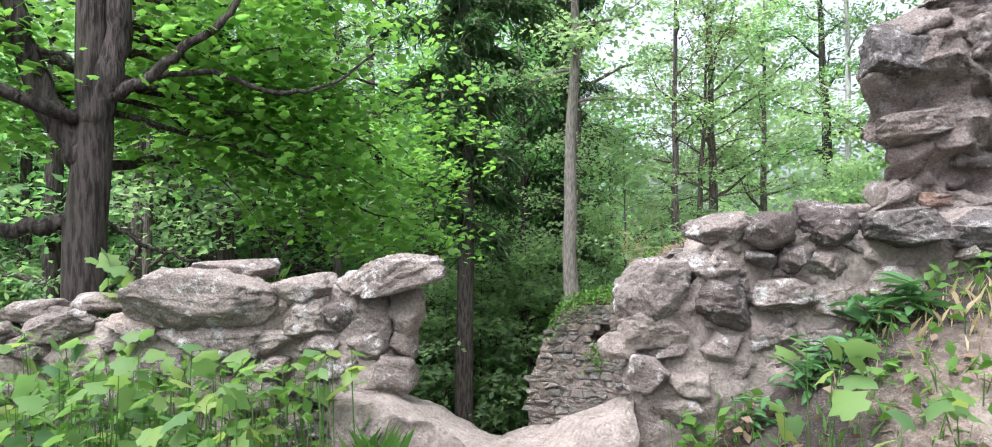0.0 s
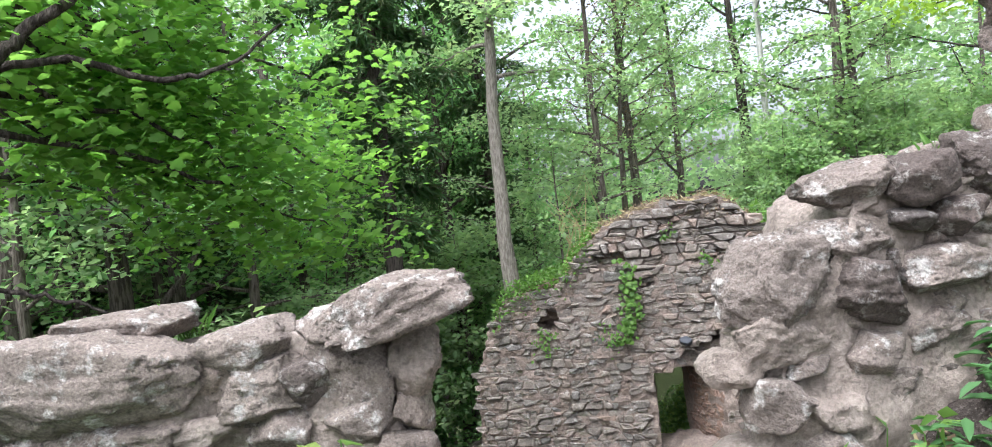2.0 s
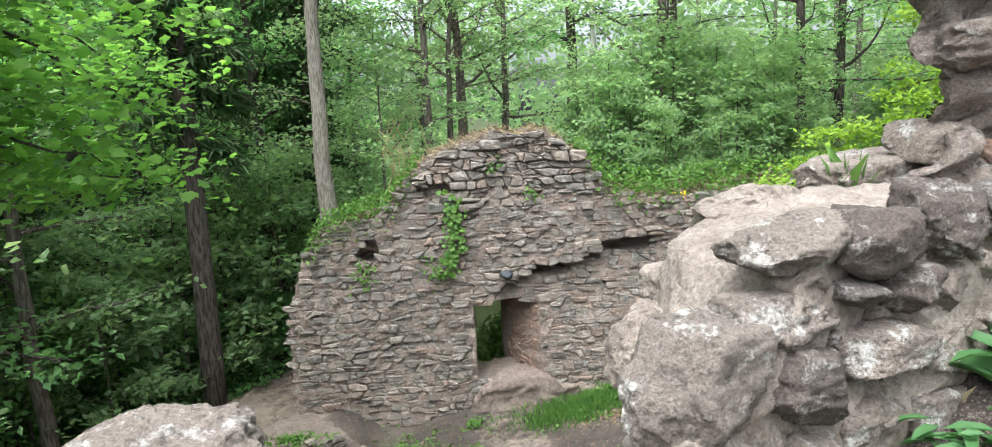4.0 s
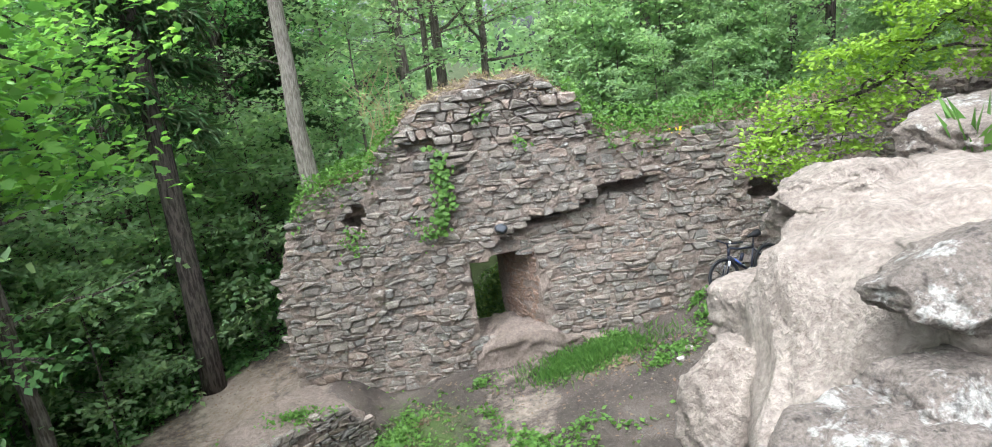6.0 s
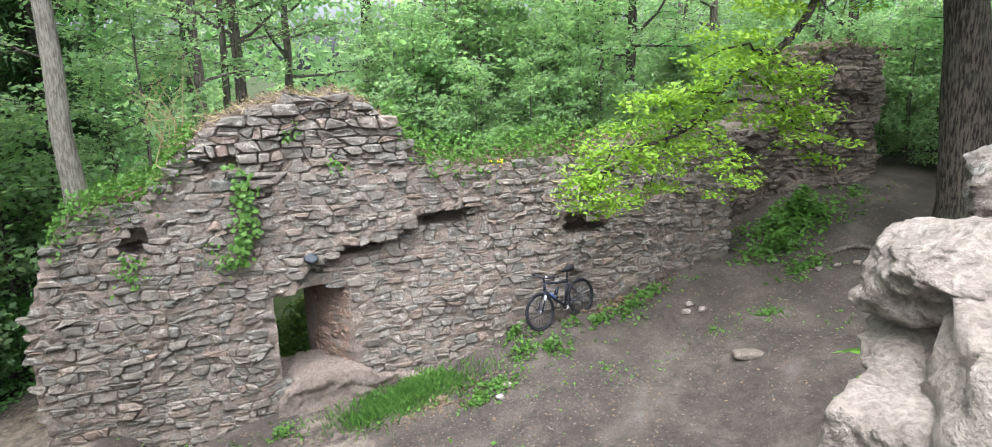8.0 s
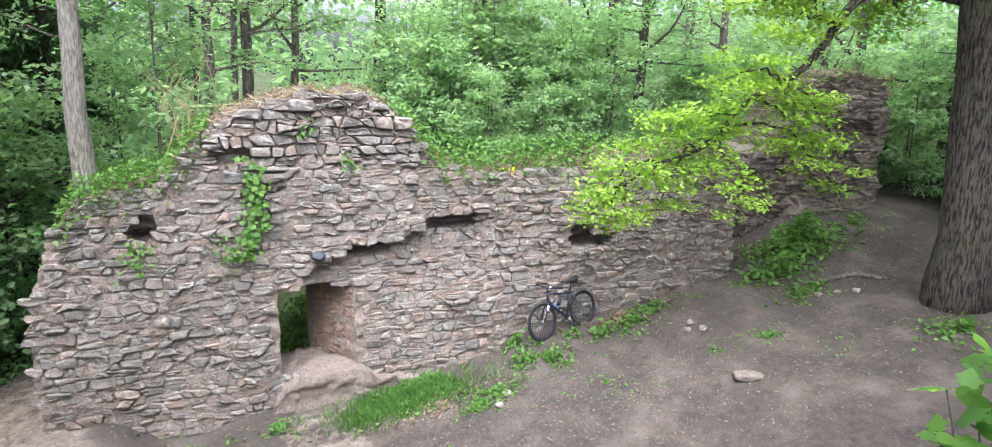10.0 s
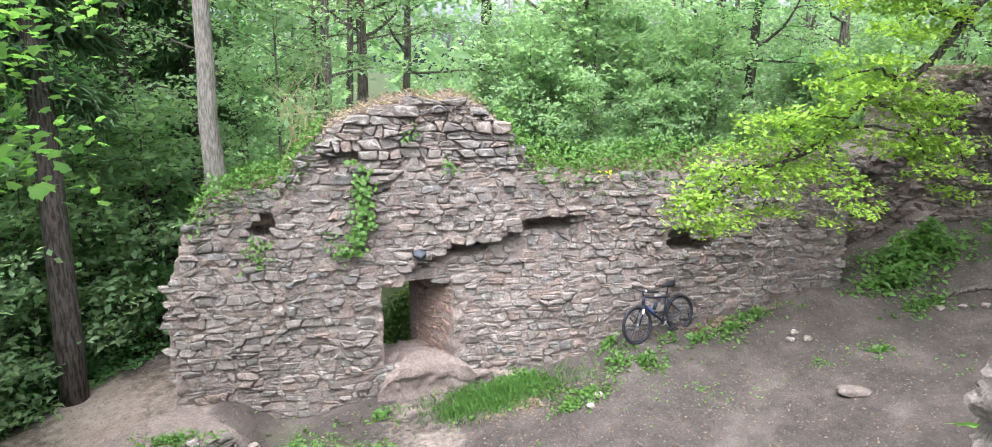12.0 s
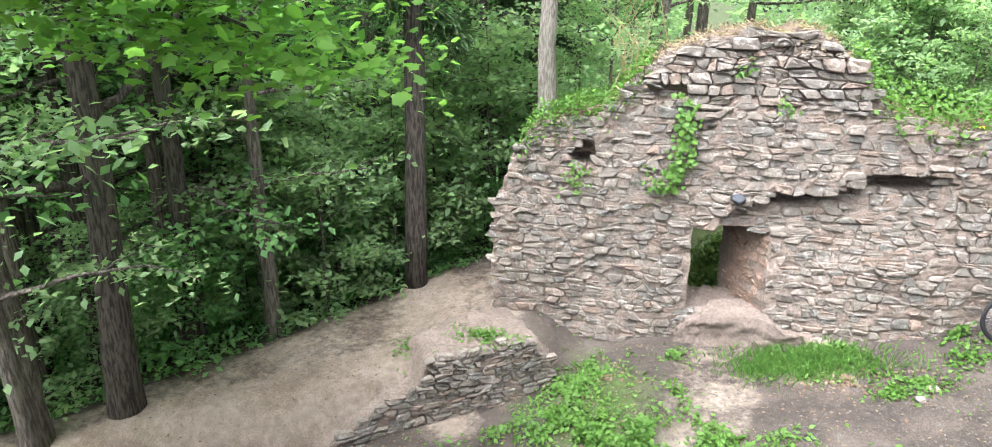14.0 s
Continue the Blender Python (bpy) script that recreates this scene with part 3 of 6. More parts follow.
def build_tower():
    """The wall goes on, set back, behind the corner and ends in a tall rounded stub."""
    rng = np.random.default_rng(11)
    topz = lambda x: float(np.interp(x, (8.4, 9.5, 10.6, 11.3, 11.55, 12.2, 13.2, 14.2, 14.8, 15.3), (0.1, 0.0, -0.05, 0.2, 1.4, 1.7, 1.83, 1.72, 1.42, 0.9))) + 0.09 * noise.noise(Vector((x * 3, 1, 1)))
    right = lambda z: float(np.interp(z, (-3, -2.2, -1.4, -0.6, -0.2, 0.35, 1.0, 1.45, 1.8), (14.9, 14.75, 14.6, 14.45, 14.85, 15.5, 15.2, 14.6, 13.8))) + 0.25 * noise.noise(Vector((z * 3.4, 5, 1)))
    inside = lambda x, z: 8.3 < x < right(z) and z < topz(x)

    def deep(x, z):
        bulge = 0.35 * float(1 - smooth01(11.2, 11.7, x)) + 1.1 * float(smooth01(13.4, 15.6, x)) ** 1.5 + 0.12 * max(0.0, z - 0.9)
        return bulge + 0.3 * noise.noise(Vector((x * 1.1, z * 1.6, 3)))

    core = wall_core("wall_end_tower", inside, deep, 8.2, 15.6, -3.4, 2.0, 0.11, 15.99, 1.9, M_MORTAR, seed=8)
    tagged(core, "tall broken stub of brown rubble stone wall, its shade toned into the stone", "wall", kind="structure")
    cells = rubble_cells(rng, 8.3, 15.6, -3.3, 2.0, 0.3, 0.14)
    lay_stones(core, rng, cells, inside, lambda x, z: Matrix.Translation((x, 15.96 + deep(x, z), z)), lambda x, z: x > 11.3 and z > -1.6, M_TOWER, M_TOWER_REST, 0.006, 0.04, (0.0, 0.13))
    xs = np.linspace(11.6, 14.6, 24)
    cap = lumpy_wall("tower_crest", list(xs), [topz(x) + 0.05 for x in xs], [16.2 + 0.5 * max(0.0, x - 13.6) for x in xs], [17.6] * 24, 0.0, M_EARTH, 0.1, 0.12, 5)
    tagged(cap, "dry earth and moss on the wall stub", "earth", kind="structure")
    n = 900
    x = rng.uniform(11.5, 14.8, n)
    P = np.stack([x, rng.uniform(15.9, 17.3, n), np.array([topz(k) for k in x]) + rng.uniform(-0.05, 0.14, n)], 1)
    for mat, pick, label in ((M_DRY, slice(0, 550), "dry brown leaves on the wall stub"), (M_LEAF_WEED, slice(550, n), "low weeds on the wall stub")):
        tagged(part("crest_growth", leaves("crest_growth", rng, P[pick], 0.1, mat, KITE, 0.6)), label, "weeds", kind="stuff")


build_tower()


def build_side_stub():
    """The low remains of the side wall that ran from the far wall towards the hill."""
    rng = np.random.default_rng(12)
    a, b = Vector((-3.0, 13.35, 0)), Vector((-5.4, 11.55, 0))
    d = (b - a).normalized()
    topz = lambda s: float(np.interp(s, (0, 0.2, 1.0, 1.7, 2.2, 2.3, 2.8, 3.4, 4.1), (-4.2, -3.85, -3.74, -3.78, -3.86, -4.25, -4.4, -4.7, -5.2))) + 0.05 * noise.noise(Vector((s * 4, 0, 0)))
    M = Matrix.Translation(a) @ Matrix.Rotation(math.atan2(-d.y, -d.x), 4, "Z")
    inside = lambda x, z: -4.1 < x < 0.1 and z < topz(-x)
    flat = lambda x, z: 0.05 * noise.noise(Vector((x * 2, z * 2, 1)))
    xs = np.linspace(-4.1, 0.1, 30)
    core = lumpy_wall("wall_side_stub", list(xs), [topz(-x) - 0.02 for x in xs], [0.06] * 30, list(np.linspace(0.7, 1.7, 30)), -5.6, M_MORTAR, 0.06, 0.08, 2)
    core.matrix_world = M
    tagged(core, "low crumbling rubble wall beside the path", "wall", kind="structure")
    cells = rubble_cells(rng, -4.2, 0.1, -5.5, -3.5, 0.24, 0.1)
    lay_stones(core, rng, cells, inside, lambda x, z: Matrix.Translation((x, 0.03 + flat(x, z), z)), lambda x, z: z > -5, M_STONE, M_STONE_REST, 0.01, 0.02)


build_side_stub()


# ---- the broken wall on the hill ----
HILL = Matrix.Rotation(radians(20), 4, "Z")


def hill(u, v, z):
    return HILL @ Vector((u, v, z))


def boulder_mesh(seed, w, d, h, mat, cuts=13, sub=3, rough=0.5):
    """A blocky weathered stone: a rounded block cut by random planes, with a worn uneven skin."""
    rng = random.Random(seed)
    bm = bmesh.new()
    bmesh.ops.create_icosphere(bm, subdivisions=sub, radius=1.0)
    planes = []
    for _ in range(cuts):
        n = Vector((rng.uniform(-1, 1), rng.uniform(-1, 1), rng.uniform(-1, 1))).normalized()
        planes.append((n, rng.uniform(0.72, 1.08)))
    for v in bm.verts:
        p = v.co.copy()
        k = (abs(p.x) ** 11 + abs(p.y) ** 11 + abs(p.z) ** 11) ** (1 / 11)
        p = p / k * 0.95
        for n, e in planes:
            over = p.dot(n) - e
            if over > 0:
                p -= n * over * 0.97
        q = p * 1.5 + Vector((seed * 1.7, 0, 0))
        e = noise.cell(q * 2.2 + noise.noise_vector(q * 2) * 0.6)
        chip = noise.ridged_multi_fractal(q * 1.6, 0.9, 2.1, 5, 1.0, 2.0)
        p += noise.noise_vector(q) * 0.13 * rough + noise.noise_vector(q * 3.2) * 0.12 * rough + noise.noise_vector(q * 8) * 0.085 * rough + noise.noise_vector(q * 19) * 0.05 * rough
        p *= 1.0 + 0.06 * rough * (chip - 1.0) + 0.05 * rough * e
        v.co = (p.x * w / 2, p.y * d / 2, p.z * h / 2)
    me = bpy.data.meshes.new("stone")
    bm.to_mesh(me)
    bm.free()
    me.materials.append(mat)
    me.polygons.foreach_set("use_smooth", [True] * len(me.polygons))
    return me


def set_stones(owner, rows, v0, seed, name="stone", depth=None):
    """Large stones of the hill's wall: u, height, width, rise, how far set back, material, lean in degrees."""
    for i, (u, z, w, h, back, mat, lean) in enumerate(rows):
        big = w * h > 0.03
        d = max(0.2, min(0.42, 0.75 * w)) if depth is None else depth
        ob = part(name, boulder_mesh(seed + i, w * 1.06, d, h * 1.08, mat, sub=5 if big else 4), owner)
        ob.matrix_local = Matrix.Translation((u, v0 + back + d * 0.36, z)) @ Matrix.Rotation(radians(lean), 4, "Y")


R, D, P = M_ROCK, M_DARK_ROCK, M_PALE
left_wall = lumpy_wall("wall_near_broken", (-3.6, -2.6, -2.0, -1.5, -1.0, -0.62, -0.42, -0.34), (0.86, 0.98, 1.06, 1.13, 1.26, 1.26, 1.25, 1.12),
                       (2.73,) * 6 + (2.72, 2.74), (3.4, 3.4, 3.35, 3.2, 2.98, 2.84, 2.8, 2.8), 0.1, M_PALE, seed=1)
left_wall.matrix_world = HILL @ Matrix.Translation((0.0, -0.037, 1.483)) @ Matrix.Scale(1.035, 4) @ Matrix.Translation((0.0, 0.037, -1.483))
tagged(left_wall, "broken pale rubble wall with mortared lichen-spotted stones", "wall", kind="structure")
set_stones(left_wall, [
    (-1.14, 1.215, 0.58, 0.23, -0.06, R, 3), (-1.04, 1.325, 0.32, 0.08, 0.05, R, -2), (-0.74, 1.245, 0.25, 0.11, 0.0, R, -10), (-0.53, 1.27, 0.16, 0.1, -0.02, R, -4),
    (-0.37, 1.31, 0.38, 0.14, -0.09, R, -15), (-0.49, 1.14, 0.22, 0.2, 0.0, R, 6), (-0.33, 1.15, 0.16, 0.2, -0.02, P, 0), (-0.46, 1.02, 0.2, 0.13, -0.02, R, 2),
    (-0.345, 1.03, 0.12, 0.12, 0.0, R, 0), (-0.385, 0.91, 0.2, 0.15, -0.03, R, 8), (-0.59, 0.945, 0.25, 0.12, 0.0, R, -3), (-0.46, 0.82, 0.21, 0.15, -0.02, R, 0),
    (-0.71, 1.13, 0.28, 0.16, 0.0, R, -6), (-0.9, 1.18, 0.22, 0.15, 0.02, R, 3), (-1.12, 1.06, 0.44, 0.14, -0.02, R, 2), (-0.88, 1.04, 0.2, 0.1, 0.0, P, 0),
    (-1.72, 1.12, 0.28, 0.12, 0.0, R, -8), (-1.9, 1.16, 0.26, 0.09, 0.08, R, -5), (-1.6, 1.19, 0.22, 0.08, 0.1, R, 4), (-1.83, 1.02, 0.22, 0.1, -0.02, D, 0),
    (-2.15, 1.01, 0.3, 0.14, 0.02, R, 4), (-2.5, 0.93, 0.32, 0.16, 0.0, R, 0), (-2.9, 0.85, 0.34, 0.16, 0.0, R, 5), (-0.6, 0.78, 0.2, 0.16, 0.02, P, 0),
    (-0.86, 0.95, 0.13, 0.08, -0.02, R, 0), (-1.47, 0.78, 0.18, 0.1, -0.02, D, 0), (-1.73, 0.74, 0.2, 0.1, -0.02, R, 3), (-1.2, 0.86, 0.28, 0.12, 0.03, D, 0),
    (-1.5, 0.98, 0.24, 0.12, 0.02, R, 0), (-0.75, 0.66, 0.24, 0.14, 0.0, D, 0), (-1.0, 0.68, 0.2, 0.13, 0.02, R, 0), (-0.66, 1.02, 0.18, 0.13, -0.01, R, 5), (-0.6, 1.14, 0.14, 0.12, -0.01, D, -8), (-1.42, 1.1, 0.2, 0.12, 0.0, R, 4), (-0.95, 0.82, 0.22, 0.12, -0.01, R, -4), (-0.72, 0.84, 0.2, 0.12, -0.01, D, 3), (-1.3, 0.95, 0.2, 0.1, -0.01, D, 0), (-2.0, 0.9, 0.26, 0.12, 0.0, R, 3), (-1.65, 0.88, 0.24, 0.12, 0.0, D, -3)], 2.715, 100, depth=0.2)
saddle = lumpy_wall("wall_near_gap_sill", (-0.6, -0.4, -0.28, -0.1, 0.05, 0.2, 0.34, 0.46, 0.6), (0.82, 0.83, 0.77, 0.65, 0.61, 0.62, 0.67, 0.73, 0.76),
                    (2.62,) * 9, (3.0,) * 9, 0.1, M_PALE, 0.045, seed=4)
saddle.matrix_world = HILL
tagged(saddle, "worn pale mortar sill in the gap of the wall", "wall", kind="structure")
right_wall = lumpy_wall("wall_near_right", (0.6, 0.68, 0.76, 0.86, 0.95, 1.2, 1.6, 2.2, 3.4), (0.88, 1.16, 1.22, 1.3, 1.42, 1.48, 1.5, 1.55, 1.7),
                        (2.82, 2.775, 2.76, 2.755, 2.76, 2.775, 2.815, 2.9, 3.08), (2.92, 2.98, 3.06, 3.16, 3.24, 3.34, 3.4, 3.45, 3.6), 0.1, M_PALE, 0.05, 0.035, seed=7)
right_wall.matrix_world = HILL
tagged(right_wall, "broken pale rubble wall stepping up to a pillar", "wall", kind="structure")
set_stones(right_wall, [
    (0.67, 1.22, 0.28, 0.26, -0.04, R, 4), (0.93, 1.31, 0.28, 0.13, -0.01, R, 6), (0.99, 1.475, 0.3, 0.13, 0.0, R, -4), (1.15, 1.465, 0.2, 0.15, -0.05, D, 0), (1.39, 1.49, 0.24, 0.18, -0.03, D, 4),
    (1.125, 1.355, 0.14, 0.07, -0.02, D, 10), (1.25, 1.345, 0.13, 0.11, -0.04, D, -3), (1.4, 1.32, 0.24, 0.15, 0.0, R, 10), (0.68, 1.075, 0.26, 0.15, -0.02, P, 0), (0.76, 0.985, 0.16, 0.08, -0.01, R, -8),
    (0.65, 0.885, 0.18, 0.15, -0.06, R, 12), (0.8, 0.86, 0.18, 0.13, -0.02, P, 0), (1.74, 1.47, 0.36, 0.15, -0.02, D, -4), (0.95, 1.17, 0.28, 0.17, -0.04, D, 10), (1.2, 1.2, 0.26, 0.14, -0.03, R, -6),
    (0.53, 1.0, 0.14, 0.1, 0.0, P, 0), (1.45, 1.16, 0.24, 0.15, 0.0, R, 0), (0.95, 1.0, 0.2, 0.13, -0.03, R, -14), (2.1, 1.45, 0.3, 0.18, 0.0, D, 0),
    (0.98, 0.86, 0.24, 0.16, 0.0, R, 4), (1.18, 1.02, 0.22, 0.16, 0.01, R, -6), (1.22, 0.86, 0.2, 0.14, 0.0, P, 0), (1.42, 0.98, 0.26, 0.16, 0.0, R, 5), (1.68, 1.22, 0.26, 0.18, 0.0, R, 0), (1.66, 1.05, 0.22, 0.14, 0.02, P, 0), (0.76, 0.74, 0.2, 0.14, -0.03, R, 0)], 2.76, 200)
# the pale rear crest of the same wall, stepping up towards the pillar
set_stones(right_wall, [
    (0.93, 1.12, 0.28, 0.24, -0.02, P, 6), (1.13, 1.2, 0.32, 0.22, 0.02, P, 0), (1.38, 1.44, 0.46, 0.17, 0.0, P, 4), (1.36, 1.3, 0.38, 0.16, 0.04, P, 0), (1.85, 1.5, 0.46, 0.17, 0.02, R, -3),
    (1.7, 1.36, 0.4, 0.18, 0.06, P, 0), (1.2, 1.02, 0.4, 0.2, 0.06, P, 0)], 3.22, 260)

PILLAR_Z = (1.2, 1.5, 1.56, 1.7, 1.8, 1.9, 1.99, 2.1, 2.26, 2.38, 2.43, 2.55, 2.9, 3.4)
PILLAR_U = (1.75, 1.76, 1.78, 1.84, 1.79, 1.73, 1.79, 1.72, 1.7, 1.78, 1.92, 2.08, 2.15, 2.2)
PILLAR_OUT = (0.1, 0.1, 0.06, 0.0, 0.05, 0.1, 0.02, 0.08, 0.15, 0.1, 0.02, 0.1, 0.05, 0.08)


def build_pillar():
    """A weathered mass of rubble and mortar in jutting layers, hollowed between them."""
    step, V, F = 0.02, [], []
    zs = np.arange(1.2, 3.4, step)
    for z in zs:
        u0, out = float(np.interp(z, PILLAR_Z, PILLAR_U)), float(np.interp(z, PILLAR_Z, PILLAR_OUT))
        ring = [(u0 + 0.8 * (1 - t), 3.46 - 0.34 * t) for t in np.linspace(0, 1, 24)]
        ring += [(u0 + 0.06 * (1 - math.cos(t)), 3.12 - 0.06 * math.sin(t)) for t in np.linspace(0.2, 1.4, 4)]
        ring += [(u0 + 0.06 + t * (3.4 - u0), 3.06 - out * min(1.0, 0.4 + t * 3)) for t in np.linspace(0.02, 1, 74)]
        for u, v in ring:
            p = Vector((u, v, z))
            q = Vector((u * 1.0, v, z * 1.7))
            a = noise.noise_vector(q * 2.2) * 0.075 + noise.noise_vector(q * 5.5) * 0.05 + noise.noise_vector(q * 13) * 0.025 + noise.noise_vector(p * 30) * 0.016
            ridge = noise.ridged_multi_fractal(q * 3.3, 0.9, 2.1, 4, 1.0, 2.0) - 1.1
            V.append((u + a[0] - 0.02 * ridge, v + a[1] * 1.4 - 0.05 * ridge, z + a[2]))
    m = 102
    for i in range(len(zs) - 1):
        for k in range(m - 1):
            F.append((i * m + k, i * m + k + 1, (i + 1) * m + k + 1, (i + 1) * m + k))
        F.append((i * m + m - 1, i * m, (i + 1) * m, (i + 1) * m + m - 1))
    F.append(tuple(range((len(zs) - 1) * m, len(zs) * m)))
    ob = mesh_object("wall_near_pillar", V, F, M_PILLAR, smooth=True)
    ob.matrix_world = HILL
    tagged(ob, "tall weathered pillar of brown rubble masonry", "pillar", kind="structure")
    set_stones(ob, [(1.86, 2.24, 0.3, 0.26, 0.0, D, 4), (1.95, 1.92, 0.34, 0.14, 0.02, M_PILLAR, -6), (1.9, 1.63, 0.16, 0.13, 0.12, R, 0), (2.02, 1.6, 0.16, 0.07, 0.06, M_BRICK, -3), (2.2, 2.3, 0.3, 0.2, -0.02, M_PILLAR, 5),
                    (2.22, 1.78, 0.26, 0.1, 0.05, D, 3), (2.4, 2.06, 0.3, 0.16, 0.0, M_PILLAR, -4), (2.5, 1.75, 0.24, 0.13, 0.03, R, 6), (2.6, 2.4, 0.36, 0.18, 0.0, D, 3), (2.2, 2.62, 0.28, 0.18, 0.02, M_PILLAR, 0),
                    (2.75, 2.1, 0.3, 0.15, 0.03, D, 0), (2.8, 1.8, 0.3, 0.16, 0.03, M_PILLAR, 4), (2.5, 2.75, 0.32, 0.2, 0.0, D, -5)], 2.96, 300, depth=0.26)
    return ob


pillar = build_pillar()


def chinking(owner, seed, count, u0, u1, z0, top, front, mats):
    """Small stones wedged into the mortar between the large ones."""
    rng = random.Random(seed)
    rows = []
    for _ in range(count):
        u = rng.uniform(u0, u1)
        z = rng.uniform(z0, top(u) - 0.03)
        w = rng.uniform(0.05, 0.13)
        rows.append((u, z, w, w * rng.uniform(0.45, 0.85), rng.uniform(0.02, 0.05), rng.choice(mats), rng.uniform(-25, 25)))
    set_stones(owner, rows, front - 0.02, seed, depth=0.12)


chinking(left_wall, 700, 60, -2.2, -0.35, 0.6, lambda u: 1.2, 2.73, (R, P, D))
chinking(right_wall, 780, 70, 0.55, 2.2, 0.75, lambda u: 1.25 if u < 0.9 else 1.5, 2.77, (R, P, D))

# ---- trees ----
def branch_path(rng, start, heading, length, rise, droop=0.0, n=8):
    p, d, out = np.array(start, dtype=float), unit(np.array(heading, dtype=float)), [np.array(start, dtype=float)]
    for i in range(n):
        d = unit(d + rng.normal(0, 0.13, 3) + np.array((0, 0, rise - droop * i / n)))
        p = p + d * length / n
        out.append(p)
    return np.array(out)


def spray(rng, at, radius, count, flat=0.18):
    a, r = rng.uniform(0, 2 * math.pi, count), radius * np.sqrt(rng.uniform(0, 1, count))
    return np.stack([at[0] + r * np.cos(a), at[1] + r * np.sin(a), at[2] + rng.normal(0, flat * radius, count) - 0.12 * r], 1)


def broadleaf(name, seed, height, r0, bare, spread, mat_bark, mat_leaf, count, size, limbs=16, lean=(0, 0), shape=KITE, spray_r=0.7, label="", category="tree", keep=None):
    """A tree with a tapered trunk, limbs and a layered crown of many separate leaves. Its base is at the origin."""
    rng = np.random.default_rng(seed)
    tree = empty(name, label=label, category=category)
    n = 14
    hs = np.linspace(-0.5, height, n)
    wob = np.cumsum(rng.normal(0, 0.035 * height / n, (n, 2)), axis=0)
    path = np.stack([lean[0] * hs + wob[:, 0] * (hs > 0.5), lean[1] * hs + wob[:, 1] * (hs > 0.5), hs], 1)
    radii = r0 * np.clip(1.0 - 0.82 * (hs / height), 0.12, 1) * (1 + 0.3 * np.exp(-np.clip(hs, 0, 9) / (1.6 * r0 + 0.05)))
    V, F = tube(path, radii, 14, 0.04, rng)
    mesh_object("trunk", V, F, mat_bark, tree, smooth=True)
    twigs, tips = [], []
    for i in range(limbs):
        h = bare + (height * 0.96 - bare) * (i + rng.uniform(0, 0.9)) / limbs
        k = np.array([np.interp(h, hs, path[:, j]) for j in range(3)])
        a = i * 2.4 + rng.uniform(-0.4, 0.4)
        f = (h - bare) / max(height - bare, 0.1)
        ln = spread * (1.05 - 0.7 * f) * rng.uniform(0.7, 1.15)
        p = branch_path(rng, k, (math.cos(a), math.sin(a), 0.25 + 0.5 * f), ln, 0.03, 0.06)
        if keep is not None and not keep(p[-1:])[0]:
            continue
        rr = np.linspace(0.34, 0.06, len(p)) * r0 * (1.0 - 0.5 * f)
        twigs.append(tube(p, rr, 6))
        for q in range(3, len(p)):
            tips.append(p[q])
            if q % 2:
                s = branch_path(rng, p[q], (math.cos(a + rng.choice((-0.9, 0.9))), math.sin(a + rng.choice((-0.9, 0.9))), 0.1), ln * 0.45, 0.0, 0.1, 4)
                twigs.append(tube(s, np.linspace(0.1, 0.025, len(s)) * r0, 4))
                tips += [s[2], s[4]]
    V, F = merged(twigs)
    tagged(mesh_object("branchwork", V, F, mat_bark, tree, smooth=True), kind="stuff")
    tips = np.array(tips)
    per = max(1, count // len(tips))
    P = np.concatenate([spray(rng, t, spray_r * rng.uniform(0.6, 1.2), per) for t in tips])
    if keep is not None:
        P = P[keep(P)]
    part("crown", leaves("crown", rng, P, size, mat_leaf, shape), tree)
    return tree


def spruce(name, seed, height, r0, count, label):
    rng = np.random.default_rng(seed)
    tree = empty(name, label=label, category="tree")
    hs = np.linspace(-0.6, height, 14)
    path = np.stack([0.012 * hs + 0.05 * np.sin(hs * 0.3), 0.01 * hs, hs], 1)
    V, F = tube(path, r0 * np.clip(1 - 0.8 * hs / height, 0.1, 1.15), 14, 0.05, rng)
    mesh_object("trunk", V, F, M_BARK_DARK, tree, smooth=True)
    twigs, P, H = [], [], []
    for i in range(70):
        h = 6.0 + (height - 6.5) * i / 70 + rng.uniform(-0.3, 0.3)
        a = i * 2.4
        ln = min(2.4, 2.4 * (1.15 - i / 70)) * rng.uniform(0.4, 1.25) * (0.5 if h < 8.5 else 1)
        p = branch_path(rng, (0.012 * h, 0.01 * h, h), (math.cos(a), math.sin(a), 0.05), ln, -0.03, 0.16, 6)
        twigs.append(tube(p, np.linspace(0.035, 0.008, len(p)), 5))
        m = count // 70
        t = rng.uniform(0.15, 1, m) * 6
        q = np.stack([np.interp(t, range(7), p[:, j]) for j in range(3)], 1)
        q += rng.normal(0, 0.12, (m, 3)) * np.array((1, 1, 0.3))
        q[:, 2] -= rng.exponential(0.16, m)
        P.append(q)
        H.append(np.tile((0.4 * math.cos(a), 0.4 * math.sin(a), -0.9), (m, 1)))
    V, F = merged(twigs)
    tagged(mesh_object("branchwork", V, F, M_BARK_DARK, tree), kind="stuff")
    part("crown", leaves("crown", rng, np.concatenate(P), 0.3, M_NEEDLE, NEEDLE, 0.6, (0, 0, 1), np.concatenate(H)), tree)
    return tree


def stand(tree, x, y, turn=0.0, scale=1.0, sink=0.05):
    tree.matrix_world = Matrix.Translation((x, y, ground_at(x, y) - sink)) @ Matrix.Rotation(radians(turn), 4, "Z") @ Matrix.Scale(scale, 4)
    return tree


def plant_copy(tree, x, y, turn, scale):
    return copy_thing(tree, Matrix.Translation((x, y, ground_at(x, y) - 0.05)) @ Matrix.Rotation(radians(turn), 4, "Z") @ Matrix.Scale(scale, 4))


